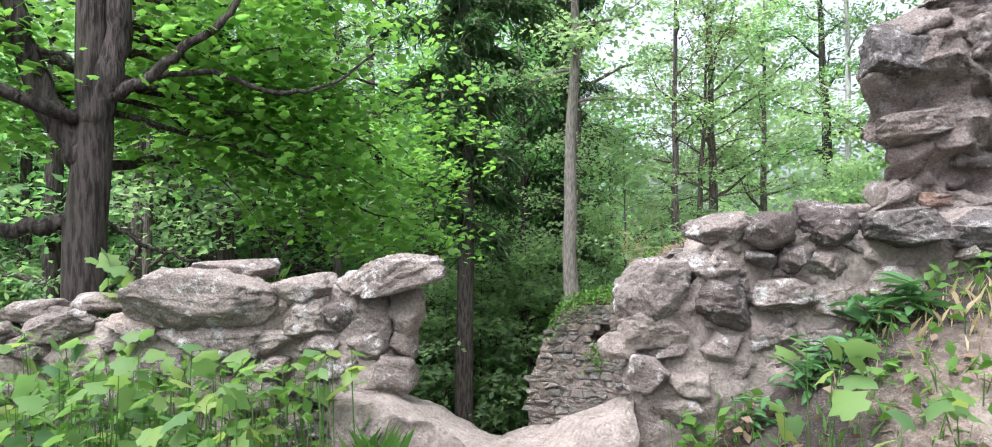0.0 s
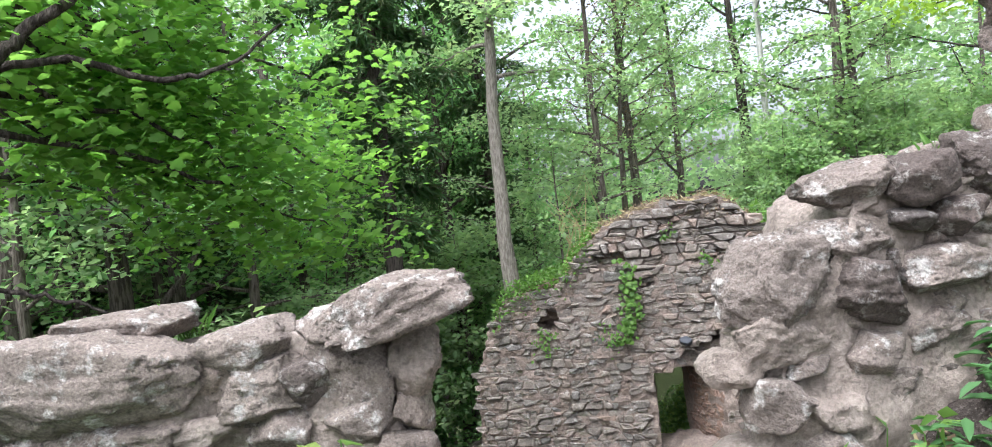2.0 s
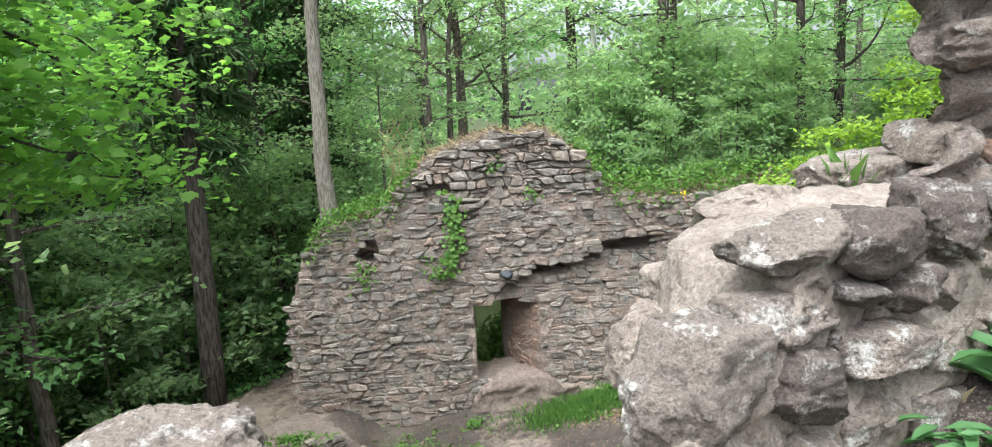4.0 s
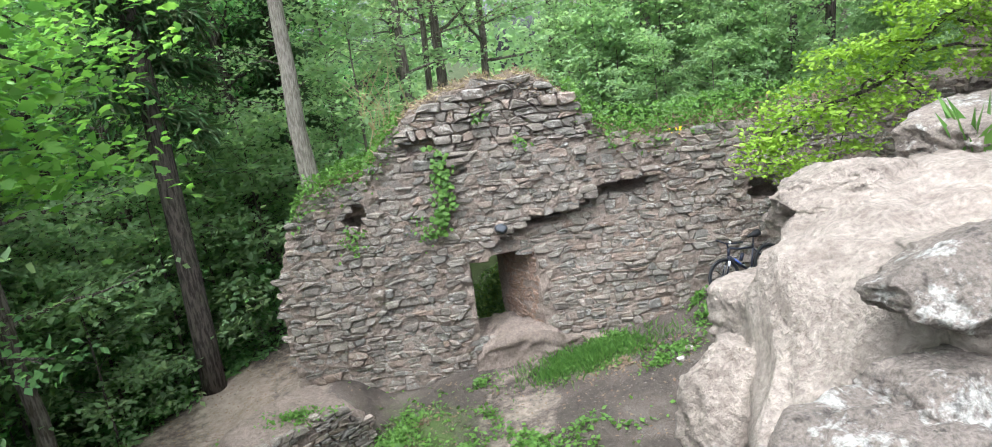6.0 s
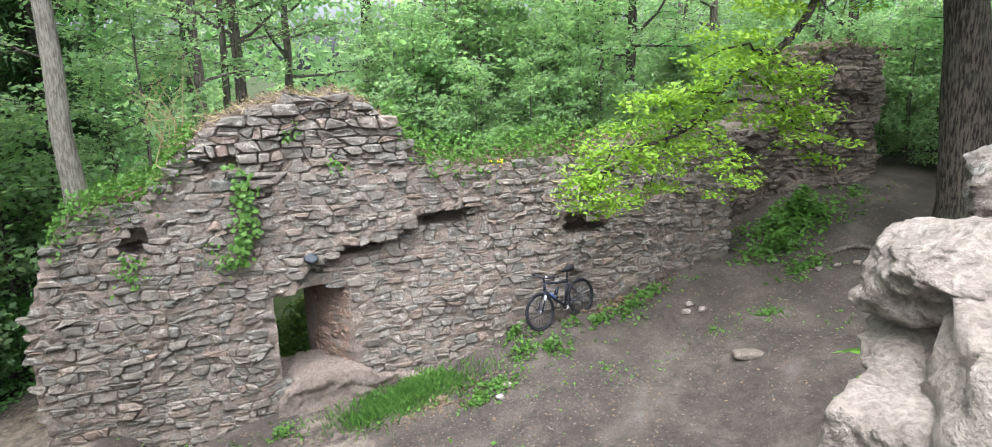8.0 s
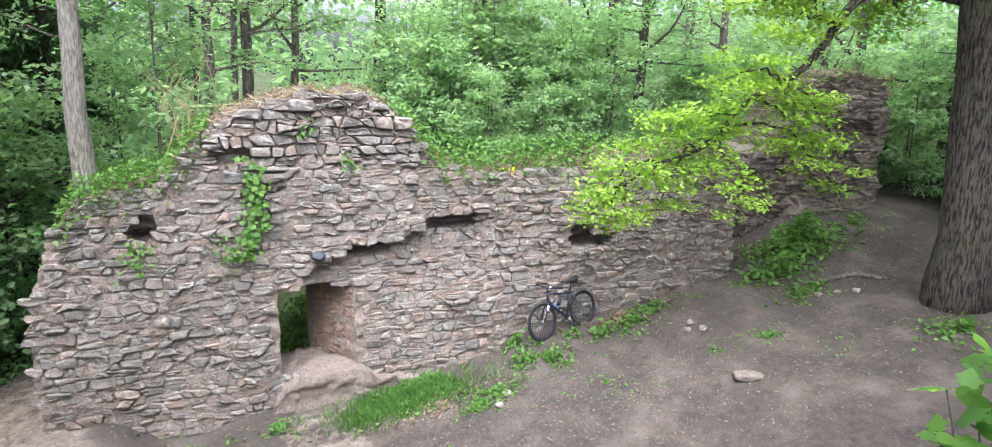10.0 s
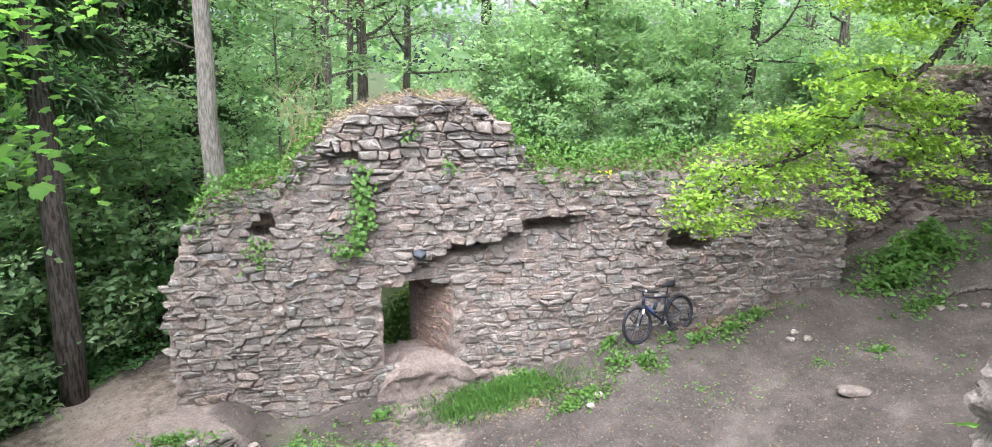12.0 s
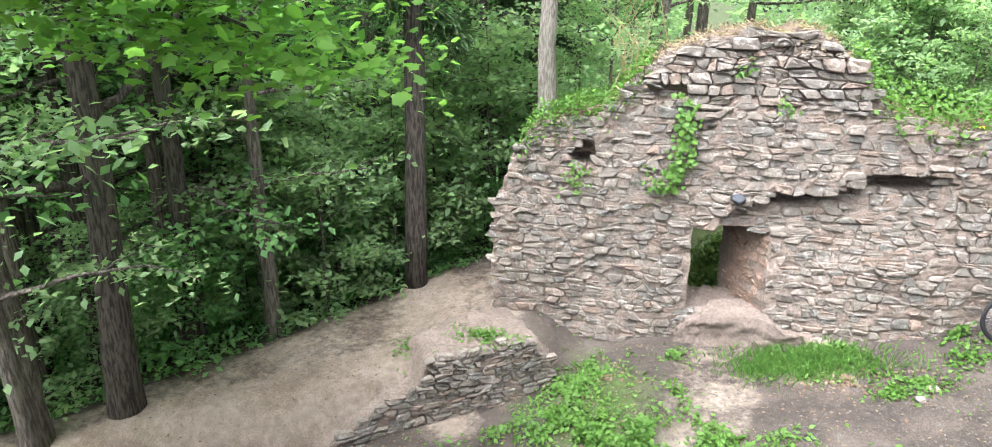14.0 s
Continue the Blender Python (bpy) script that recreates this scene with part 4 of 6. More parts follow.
stand(spruce("spruce_tree", 21, 24, 0.24, 40000, "tall spruce with a dark trunk and drooping needled boughs"), -6.4, 15.6)
ash = broadleaf("ash_tree", 22, 12, 0.17, 4.6, 2.2, M_BARK_ASH, M_LEAF_PALE, 4500, 0.16, 12, (0.012, 0.0), label="slender pale-barked ash tree on top of the wall")
ash.matrix_world = Matrix.Translation((-3.55, 15.2, -0.5))
# crown kept above the view, its leaves thickened to shade the yard's right
oak = broadleaf("oak_tree", 23, 12, 0.5, 5.0, 6.4, M_BARK_OAK, M_LEAF_OAK, 27000, 0.17, 18, (-0.11, 0.04), label="old oak with deeply furrowed dark bark", spray_r=1.1, keep=lambda q: q[:, 2] > 6.3)
stand(oak, 11.3, 11.45)


def oak_bough():
    """The low bough that reaches from the oak across the face of the far wall."""
    rng = np.random.default_rng(24)
    twigs, P = [], []
    main = np.array([(10.7, 11.5, 4.2), (10.0, 11.8, 3.9), (9.3, 12.0, 3.1), (8.9, 12.1, 3.3), (8.3, 12.3, 2.6), (7.4, 12.4, 1.7), (6.5, 12.5, 1.0), (5.4, 12.6, 0.35), (4.6, 12.6, 0.0)])
    ts = np.linspace(0, len(main) - 1, 40)
    k = np.clip(ts.astype(int), 0, len(main) - 2)
    f = (ts - k)[:, None]
    g = np.gradient(main, axis=0)
    curve = (2 * f**3 - 3 * f**2 + 1) * main[k] + (f**3 - 2 * f**2 + f) * g[k] + (3 * f**2 - 2 * f**3) * main[k + 1] + (f**3 - f**2) * g[k + 1]
    curve += 0.07 * np.stack([np.sin(ts * 3), np.cos(ts * 2.3), np.sin(ts * 3.7)], 1)
    twigs.append(tube(curve, np.linspace(0.13, 0.015, 40), 8))
    for at, to in (((6.5, 12.5, 1.0), (8.6, 12.2, 0.1)), ((7.4, 12.4, 1.7), (8.3, 11.9, 0.5)), ((6.0, 12.5, 0.7), (6.6, 12.2, -0.25)), ((5.4, 12.6, 0.35), (3.9, 12.6, -0.35)), ((6.5, 12.5, 1.0), (5.0, 12.3, 0.9)),
                   ((7.4, 12.4, 1.7), (6.0, 12.2, 1.6)), ((8.3, 12.3, 2.6), (7.0, 12.2, 2.5)), ((5.8, 12.5, 0.6), (5.3, 12.7, -0.45)), ((4.6, 12.6, 0.0), (4.3, 12.5, -0.6)), ((7.0, 12.4, 1.3), (7.9, 12.4, 0.7)), ((9.3, 12.0, 3.1), (8.0, 12.6, 3.4)), ((9.3, 12.0, 3.1), (9.6, 12.8, 2.6)), ((10.0, 11.8, 3.9), (9.0, 12.6, 3.9)), ((10.7, 11.5, 4.2), (11.4, 10.6, 2.6)), ((8.3, 12.3, 2.6), (6.4, 12.6, 3.2)), ((8.3, 12.3, 2.6), (7.0, 13.2, 2.9))):
        a, b = np.array(at), np.array(to)
        n = 9
        t = np.linspace(0, 1, n)[:, None]
        p = a + (b - a) * t + rng.normal(0, 0.05, (n, 3)) + np.array((0, 0, 0.25)) * np.sin(t * math.pi)
        twigs.append(tube(p, np.linspace(0.03, 0.006, n), 5))
        for q in p[2:]:
            for _ in range(3):
                P.append(spray(rng, q + rng.normal(0, 0.2, 3), 0.3, 44, 0.16))
    for q in main[5:]:
        P.append(spray(rng, q, 0.45, 90, 0.3))
    V, F = merged(twigs)
    mesh_object("bough", V, F, M_BARK_OAK, oak, "twisted low bough").matrix_parent_inverse = oak.matrix_world.inverted()
    part("bough_leaves", leaves("bough_leaves", rng, np.concatenate(P), 0.095, M_LEAF_OAK, OAK, 0.45), oak, "bright yellow-green young oak leaves").matrix_parent_inverse = oak.matrix_world.inverted()


bpy.context.view_layer.update()
oak_bough()

def maple_room(q):
    """The crown keeps clear of the wall's gap and of the trunk's lower side."""
    clear = (q[:, 0] - 3.7) * 0.957 + (q[:, 1] + 1.55) * 0.29 < -0.35
    out, across = q[:, 0] * 0.755 - q[:, 1] * 0.656, q[:, 0] * 0.656 + q[:, 1] * 0.755
    bare = (out > 0.1) & (np.abs(across) < 0.85) & (q[:, 2] < 3.4)
    close = np.hypot(q[:, 0] - 3.9, q[:, 1] + 1.5) < 4.4
    return clear & ~bare & ~close & (q[:, 2] > 1.4)


maple = broadleaf("maple_tree", 25, 10, 0.195, 1.9, 4.6, M_BARK_DARK, M_LEAF_MAPLE, 9000, 0.105, 24, (-0.01, 0.01), MAPLE, 0.75, "forked maple with a dark trunk and spreading leafy boughs",
                  keep=maple_room)
stand(maple, -5.2, 4.35)


def maple_forks():
    """The heavy upper stems and long boughs of the maple."""
    rng = np.random.default_rng(26)
    for name, pts, r0, r1 in (("stem", [(-5.2, 4.35, 2.1), (-5.45, 4.2, 2.55), (-5.7, 4.1, 3.2), (-5.85, 4.0, 4.4)], 0.14, 0.07), ("stem", [(-5.15, 4.35, 2.4), (-4.98, 4.45, 3.0), (-4.95, 4.5, 3.8), (-4.9, 4.6, 5.0)], 0.13, 0.07),
                              ("bough", [(-5.1, 4.35, 2.6), (-4.75, 4.5, 2.75), (-4.5, 4.65, 3.05), (-4.2, 4.85, 3.3), (-3.95, 5.1, 4.0)], 0.06, 0.025), ("bough", [(-5.05, 4.4, 2.7), (-4.5, 4.85, 2.95), (-3.95, 5.3, 2.75), (-3.6, 5.6, 2.85), (-3.3, 5.9, 3.2)], 0.035, 0.01),
                              ("bough", [(-5.2, 4.3, 1.62), (-5.6, 4.0, 1.5), (-6.2, 3.7, 1.42), (-7.0, 3.4, 1.4)], 0.08, 0.03), ("bough", [(-5.15, 4.4, 1.6), (-4.85, 4.7, 1.35), (-4.6, 5.0, 1.2), (-4.4, 5.2, 1.0)], 0.022, 0.008)):
        p = np.array(pts)
        t = np.linspace(0, len(p) - 1, 5 * len(p))
        q = np.stack([np.interp(t, range(len(p)), p[:, k]) for k in range(3)], 1)
        for _ in range(3):
            q[1:-1] = (q[:-2] + 2 * q[1:-1] + q[2:]) / 4
        q[1:] += rng.normal(0, 0.012, (len(q) - 1, 3))
        ob = mesh_object(name, *tube(q, np.linspace(r0, r1, len(q)), 10, 0.07, rng), M_BARK_DARK, maple, smooth=True)
        ob.matrix_parent_inverse = maple.matrix_world.inverted()


def maple_low_boughs():
    """Leafy lower boughs that hang over the slope beside the gap."""
    rng = np.random.default_rng(28)
    base = (-5.2, 4.4)
    ends = ((-4.5, 6.8, 2.6, 3.1), (-4.7, 8.5, 1.4, 2.7), (-3.9, 9.6, 1.8, 3.4), (-4.0, 7.0, 2.0, 2.9), (-3.7, 7.4, 1.5, 2.6), (-3.5, 6.4, 3.9, 3.6), (-4.3, 6.4, 3.3, 3.2), (-6.4, 3.4, 3.0, 2.9),
            (-6.6, 5.0, 2.5, 2.6), (-5.2, 7.4, 2.4, 2.8), (-6.0, 6.4, 3.2, 3.0), (-3.6, 8.6, 3.0, 3.3), (-4.6, 10.2, 2.4, 3.4))
    for ex, ey, ez, z0 in ends:
        mid = lambda f, g: (base[0] + (ex - base[0]) * f, base[1] + (ey - base[1]) * f, z0 + (ez - z0) * f + g)
        pts = [mid(0, 0), mid(0.35, 0.18), mid(0.7, 0.12), mid(1, 0)]
        p = np.array(pts)
        t = np.linspace(0, 3, 14)
        q = np.stack([np.interp(t, range(4), p[:, k]) for k in range(3)], 1) + rng.normal(0, 0.04, (14, 3))
        for ob in (mesh_object("bough", *tube(q, np.linspace(0.032, 0.006, 14), 7), M_BARK_DARK, maple, smooth=True),
                   part("bough_leaves", leaves("bough_leaves", rng, np.concatenate([spray(rng, a + rng.normal(0, 0.2, 3), 0.6, 38, 0.22) for a in q[4:] for _ in range(2)]), 0.1, M_LEAF_MAPLE, MAPLE, 0.4), maple)):
            ob.matrix_parent_inverse = maple.matrix_world.inverted()


bpy.context.view_layer.update()
maple_forks()
maple_low_boughs()
beech = broadleaf("beech_tree", 31, 12.5, 0.23, 2.8, 4.2, M_BARK, M_LEAF, 5200, 0.17, 22, spray_r=0.85, label="tall beech in the wood with layered green leaves")
stand(beech, -13.5, 14.5)
slim = broadleaf("slim_beech", 37, 12, 0.15, 2.6, 2.6, M_BARK, M_LEAF_PALE, 2800, 0.15, 15, (0.02, -0.01), spray_r=0.6, label="slim straight beech with sparse pale green leaves")
stand(slim, -8.4, 13.2)
thick = broadleaf("mossy_beech", 38, 12, 0.22, 3.2, 2.8, M_BARK_DARK, M_LEAF, 2800, 0.16, 14, (-0.015, 0.01), spray_r=0.65, label="straight dark-barked beech with open green crown")
stand(thick, -9.6, 12.4)
hornbeam = broadleaf("hornbeam_tree", 32, 11, 0.16, 2.4, 3.4, M_BARK_DARK, M_LEAF, 5500, 0.16, 20, label="slender hornbeam with a dark trunk")
stand(hornbeam, -12.8, 17.0)
linden = broadleaf("linden_tree", 33, 11.5, 0.17, 2.2, 3.6, M_BARK, M_LEAF_PALE, 9500, 0.16, 20, (0.02, 0.01), label="linden with pale green layered leaves")
stand(linden, 4.3, 19.4)
birch = broadleaf("birch_tree", 34, 16, 0.1, 5.0, 2.4, M_BARK_BIRCH, M_LEAF_PALE, 6000, 0.1, 18, label="thin white-barked birch behind the wall")
stand(birch, 2.6, 20.0)
sapling = broadleaf("sapling", 35, 4.2, 0.035, 0.4, 1.7, M_BARK, M_LEAF_PALE, 2600, 0.15, 16, spray_r=0.45, label="young leafy sapling in the undergrowth")
stand(sapling, -2.6, 16.8)
shrub = broadleaf("shrub", 36, 2.6, 0.03, 0.15, 1.5, M_BARK_DARK, M_LEAF, 2600, 0.13, 16, spray_r=0.42, label="low green shrub on the forest floor", category="shrub")
stand(shrub, -9.5, 12.0)

for x, y, s in ((-9.8, 23.5, 0.95), (-5.6, 23.0, 0.9), (-7.8, 29.0, 1.1), (-10.9, 15.4, 0.95), (-12.4, 13.2, 0.85)):
    plant_copy(bpy.data.objects["spruce_tree"], x, y, 70 * x, s)
for kind in (beech, slim, thick, linden, hornbeam):
    tagged(kind, group="trees of the wood")
for kind in (sapling, shrub):
    tagged(kind, group="young growth under the trees")
rng_wood = random.Random(5)
for x, y, kind, sc in ((-17.5, 11.5, beech, 1.1), (-17.0, 8.0, hornbeam, 1.1), (-9.2, 10.3, thick, 1.15), (-9.9, 9.3, slim, 1.4), (-10.9, 8.3, thick, 1.1), (-10.3, 12.9, slim, 1.1), (-11.0, 11.6, thick, 0.9), (-11.3, 10.6, slim, 1.2), (-13.0, 12.0, thick, 1.0), (-12, 15.5, slim, 1.1), (-10, 18, thick, 1.0), (-8.2, 20, slim, 1.2), (-11.2, 14.4, thick, 0.8),
                       (-13.5, 19, beech, 1.0), (-18, 18, beech, 1.2), (-20, 12, beech, 1.2), (-16, 25, beech, 1.3), (-22, 20, beech, 1.3), (-19, 28, beech, 1.4), (-20, 7, beech, 1.1), (-24, 14, beech, 1.3), (-10.2, 21.5, beech, 1.15), (-8.0, 26, beech, 1.2), (-12.5, 25, beech, 1.25), (-15.5, 21, beech, 1.1), (-17, 12, beech, 1.1), (-9.0, 31, linden, 1.4), (-14, 30, beech, 1.4), (-6.5, 22, thick, 1.1), (-4.4, 19.5, slim, 1.0), (-1.8, 21.5, slim, 1.0), (2.3, 21.5, thick, 0.9), (5.2, 21, slim, 1.0), (7.6, 18.5, thick, 0.75), (9.0, 19.5, thick, 0.7), (-14.5, 10.5, thick, 1.1),
                       (12.5, 20.5, slim, 1.0), (15.8, 18.4, thick, 0.9), (17.5, 16.8, thick, 1.1), (17.0, 21, linden, 1.0), (20, 15, beech, 1.0), (21, 11, linden, 1.0), (-8.6, 8.2, slim, 0.9), (-15, 8.5, linden, 1.0), (-7.3, 18.2, slim, 0.9), (-16, 15, slim, 1.2)):
    plant_copy(kind, x, y, rng_wood.uniform(0, 360), sc)
count = 0
while count < 58:
    a, r = radians(rng_wood.uniform(-68, 68)), rng_wood.uniform(20, 62)
    x, y = -1 + r * math.sin(a), 3 + r * math.cos(a)
    if (y < 23 and -8 < x < 18) or abs(math.degrees(a) - 9.5) < 5 or (x > 0 and y < 7 and x < 16):
        continue
    plant_copy(rng_wood.choice((beech, beech, thick) if x < -5 else (slim, linden, linden, slim)), x, y, rng_wood.uniform(0, 360), rng_wood.uniform(0.8, 1.3))
    count += 1
for i in range(16):  # tall trees farther down the slope
    a, r = radians(-62 + 3.2 * i + rng_wood.uniform(-1, 1)), rng_wood.uniform(24, 42)
    plant_copy(rng_wood.choice((beech, hornbeam)), -1 + r * math.sin(a), 3 + r * math.cos(a), rng_wood.uniform(0, 360), rng_wood.uniform(1.8, 2.3))
for i in range(26):
    plant_copy(sapling, rng_wood.uniform(15.5, 23), rng_wood.uniform(13, 24), rng_wood.uniform(0, 360), rng_wood.uniform(0.5, 1.1))
for x, y, s in ((-7.4, 16.9, 1.2), (-8.3, 15.6, 1.1), (-6.9, 18.2, 1.3), (-9.0, 17.0, 1.3), (-7.9, 14.4, 0.9), (-5.6, 18.6, 1.3), (-9.6, 14.6, 1.2), (-10.4, 16.2, 1.3), (-6.0, 20.2, 1.4), (-12.5, 7.6, 1.3), (-13.6, 9.2, 1.4), (-14.6, 10.4, 1.5), (-14.2, 6.6, 1.5), (-15.8, 8.8, 1.6), (-12.0, 5.6, 1.2)):
    plant_copy(sapling, x, y, 90 * x, s)
# unseen beeches added behind for the light and at right to shade the yard
for x, y in ((-13, -9), (6, -17), (-3, -18), (19, 1), (15.5, 8.5), (12.5, 5.5)):
    plant_copy(beech, x, y, rng_wood.uniform(0, 360), 1.0)
for i in range(80):
    x = -3.6 + 17 * rng_wood.random()
    y = 16.2 + 5 * rng_wood.random() ** 1.3
    if -2.8 < x < 2.4 and y < 22 or x > 7.6 and y < 18.6:
        continue
    plant_copy(sapling, x, y, rng_wood.uniform(0, 360), rng_wood.uniform(0.5, 1.0))
for i in range(60):
    a, d = rng_wood.uniform(-3, 9), rng_wood.uniform(0.8, 12)
    x, y = -6.3 - 0.537 * a - 0.844 * d, 15.3 - 0.844 * a + 0.537 * d
    if math.hypot(x + 1.2, y - 2.8) < 7.5:
        continue
    plant_copy(rng_wood.choice((sapling, shrub, shrub)), x, y, rng_wood.uniform(0, 360), rng_wood.uniform(0.5, 1.0))


def far_woods():
    rng = np.random.default_rng(40)
    n = 60000
    a, r = np.radians(rng.uniform(-85, 85, n)), rng.uniform(55, 90, n)
    x, y = -1 + r * np.sin(a), 3 + r * np.cos(a)
    h = ground_height(x, y) + 22 * rng.beta(1.0, 1.35, n)
    h -= 9 * np.exp(-(((a - 0.166) / 0.08) ** 2))
    h += 4 * np.sin(a * 23) + 3 * np.sin(a * 41 + 1)
    P = np.stack([x, y, h], 1)
    # right half paler: the bright haze is put into its leaf colour
    for side, mat in ((x < -8, M_LEAF), (x >= -8, M_LEAF_PALE)):
        ob = part("far_woods", leaves("far_woods", rng, P[side], 0.95, mat, KITE, 0.9))
        tagged(ob, "distant green leafy woodland on the slopes", "woodland", kind="stuff")


far_woods()


# ---- plants ----
def weed_patch(name, seed, at, rx, ry, count, size, mat, shape=KITE, tall=0.2, label="", on_ground=True, tilt=0.5):
    rng = np.random.default_rng(seed)
    a, r = rng.uniform(0, 2 * math.pi, count), np.abs(rng.normal(0, 0.62, count))
    x, y = at[0] + rx * r * np.cos(a), at[1] + ry * r * np.sin(a)
    clump = 0.5 + 0.5 * np.sin(7 * x + seed) * np.sin(6 * y + 2 * seed)
    z = (ground_height(x, y) + bumps(x, y) if on_ground else at[2]) + tall * rng.uniform(0.05, 1, count) * (0.35 + 0.65 * clump) * np.clip(1.1 - r * 0.6, 0.15, 1.1)
    P = np.stack([x, y, z], 1)
    if on_ground and tall < 0.5:  # bare earth between the clumps
        P = np.array([p for p in P if noise.noise(Vector((p[0] * 1.9, p[1] * 1.9, seed))) + 0.5 * noise.noise(Vector((p[0] * 5, p[1] * 5, seed))) > -0.08])
    ob = part(name, leaves(name, rng, P, size, mat, shape, tilt))
    return tagged(ob, label or "patch of low green weeds on the earth", "weeds", kind="stuff")


def grass_patch(name, seed, at, rx, ry, count, size, label, mat=None, z=None):
    rng = np.random.default_rng(seed)
    a, r = rng.uniform(0, 2 * math.pi, count), np.abs(rng.normal(0, 0.62, count))
    x, y = at[0] + rx * r * np.cos(a), at[1] + ry * r * np.sin(a)
    zz = ground_height(x, y) + bumps(x, y) - 0.01 if z is None else np.full(count, z)
    h = np.tile((0, 0, 1.0), (count, 1)) + rng.normal(0, 0.25, (count, 3))
    N = unit(rng.normal(0, 1, (count, 3)) * np.array((1, 1, 0.05)))
    D = unit(h - (h * N).sum(1, keepdims=True) * N)
    C = np.cross(N, D)
    S = (size * rng.uniform(0.5, 1.2, count))[:, None, None]
    v, f = BLADE
    V = np.stack([x, y, zz], 1)[:, None] + S * (v[None, :, 0:1] * D[:, None] + v[None, :, 1:2] * C[:, None] + 2 * v[None, :, 2:3] * N[:, None])
    F = f[None] + (np.arange(count) * len(v))[:, None, None]
    ob = part(name, poly_mesh(name, V.reshape(-1, 3), F.reshape(-1), 3, mat or M_GRASS))
    return tagged(ob, label, "grass", kind="stuff")


grass_patch("grass", 50, (1.2, 13.65), 1.2, 0.5, 3200, 0.17, "tall green grass at the foot of the wall")
grass_patch("grass", 51, (0.45, 13.4), 0.5, 0.4, 900, 0.14, "tall green grass beside the doorway path")
for i, (x, y, rx, ry, n, s, tall) in enumerate(((-2.5, 12.7, 1.0, 1.1, 1600, 0.09, 0.22), (-1.3, 11.2, 2.2, 0.55, 5200, 0.1, 0.4), (-2.6, 11.6, 0.8, 0.6, 900, 0.1, 0.25), (-1.0, 13.8, 0.35, 0.25, 240, 0.1, 0.25), (2.2, 12.8, 0.5, 0.35, 300, 0.09, 0.15), (3.3, 13.5, 0.4, 0.5, 260, 0.09, 0.15),
                                                    (4.6, 13.6, 1.1, 0.35, 700, 0.1, 0.22), (3.35, 14.1, 0.3, 0.2, 220, 0.1, 0.3), (6.2, 13.9, 0.9, 0.3, 350, 0.1, 0.2), (10.4, 14.6, 1.0, 0.6, 2000, 0.15, 0.95), (8.6, 13.9, 0.4, 0.3, 260, 0.13, 0.4),
                                                    (9.3, 13.2, 0.9, 0.35, 420, 0.11, 0.12), (7.6, 12.2, 0.5, 0.3, 160, 0.08, 0.08), (10.2, 10.6, 0.7, 0.5, 380, 0.12, 0.3), (8.5, 11.3, 0.5, 0.3, 160, 0.08, 0.1), (-5.5, 12.9, 0.4, 0.7, 160, 0.08, 0.1), (1.9, 13.3, 0.5, 0.3, 240, 0.09, 0.2), (0.9, 13.3, 0.9, 0.4, 500, 0.08, 0.14), (1.6, 13.9, 0.8, 0.25, 400, 0.08, 0.2), (3.7, 13.3, 0.5, 0.4, 420, 0.09, 0.18), (5.6, 13.75, 0.9, 0.25, 420, 0.09, 0.16), (2.6, 13.0, 0.5, 0.3, 300, 0.09, 0.18), (-0.9, 12.4, 0.5, 0.8, 420, 0.09, 0.16), (4.3, 12.3, 1.6, 0.8, 300, 0.06, 0.05), (6.6, 12.3, 0.7, 0.4, 160, 0.07, 0.08))):
    weed_patch("weeds", 60 + i, (x, y), rx, ry, n, s, M_LEAF_WEED, tall=tall)
weed_patch("weeds", 88, (-4.1, 13.0, -3.79), 0.6, 0.35, 420, 0.08, M_LEAF_WEED, tall=0.16, label="grass and weeds on the low side wall", on_ground=False)
weed_patch("weeds", 89, (-2.6, 13.1), 0.6, 0.8, 700, 0.09, M_LEAF_WEED, tall=0.2)
weed_patch("dry_leaves", 90, (5.7, 14.05), 1.3, 0.3, 700, 0.09, M_DRY, tall=0.06, label="reddish fallen leaves by the wall")
weed_patch("dry_leaves", 91, (1.7, 13.1), 1.4, 0.6, 900, 0.07, M_DRY, tall=0.03, label="scattered brown fallen leaves")
weed_patch("dry_leaves", 92, (-2.0, 12.8), 1.6, 1.5, 420, 0.07, M_DRY, tall=0.03, label="scattered brown fallen leaves")
# brighter seedling leaf colour stands in for daylight missing behind the doorway
weed_patch("doorway_bush", 93, (-0.3, 16.7, 0), 1.2, 0.5, 4600, 0.09, M_LEAF_SEED, tall=1.6, label="leafy green bush behind the doorway", tilt=0.9)


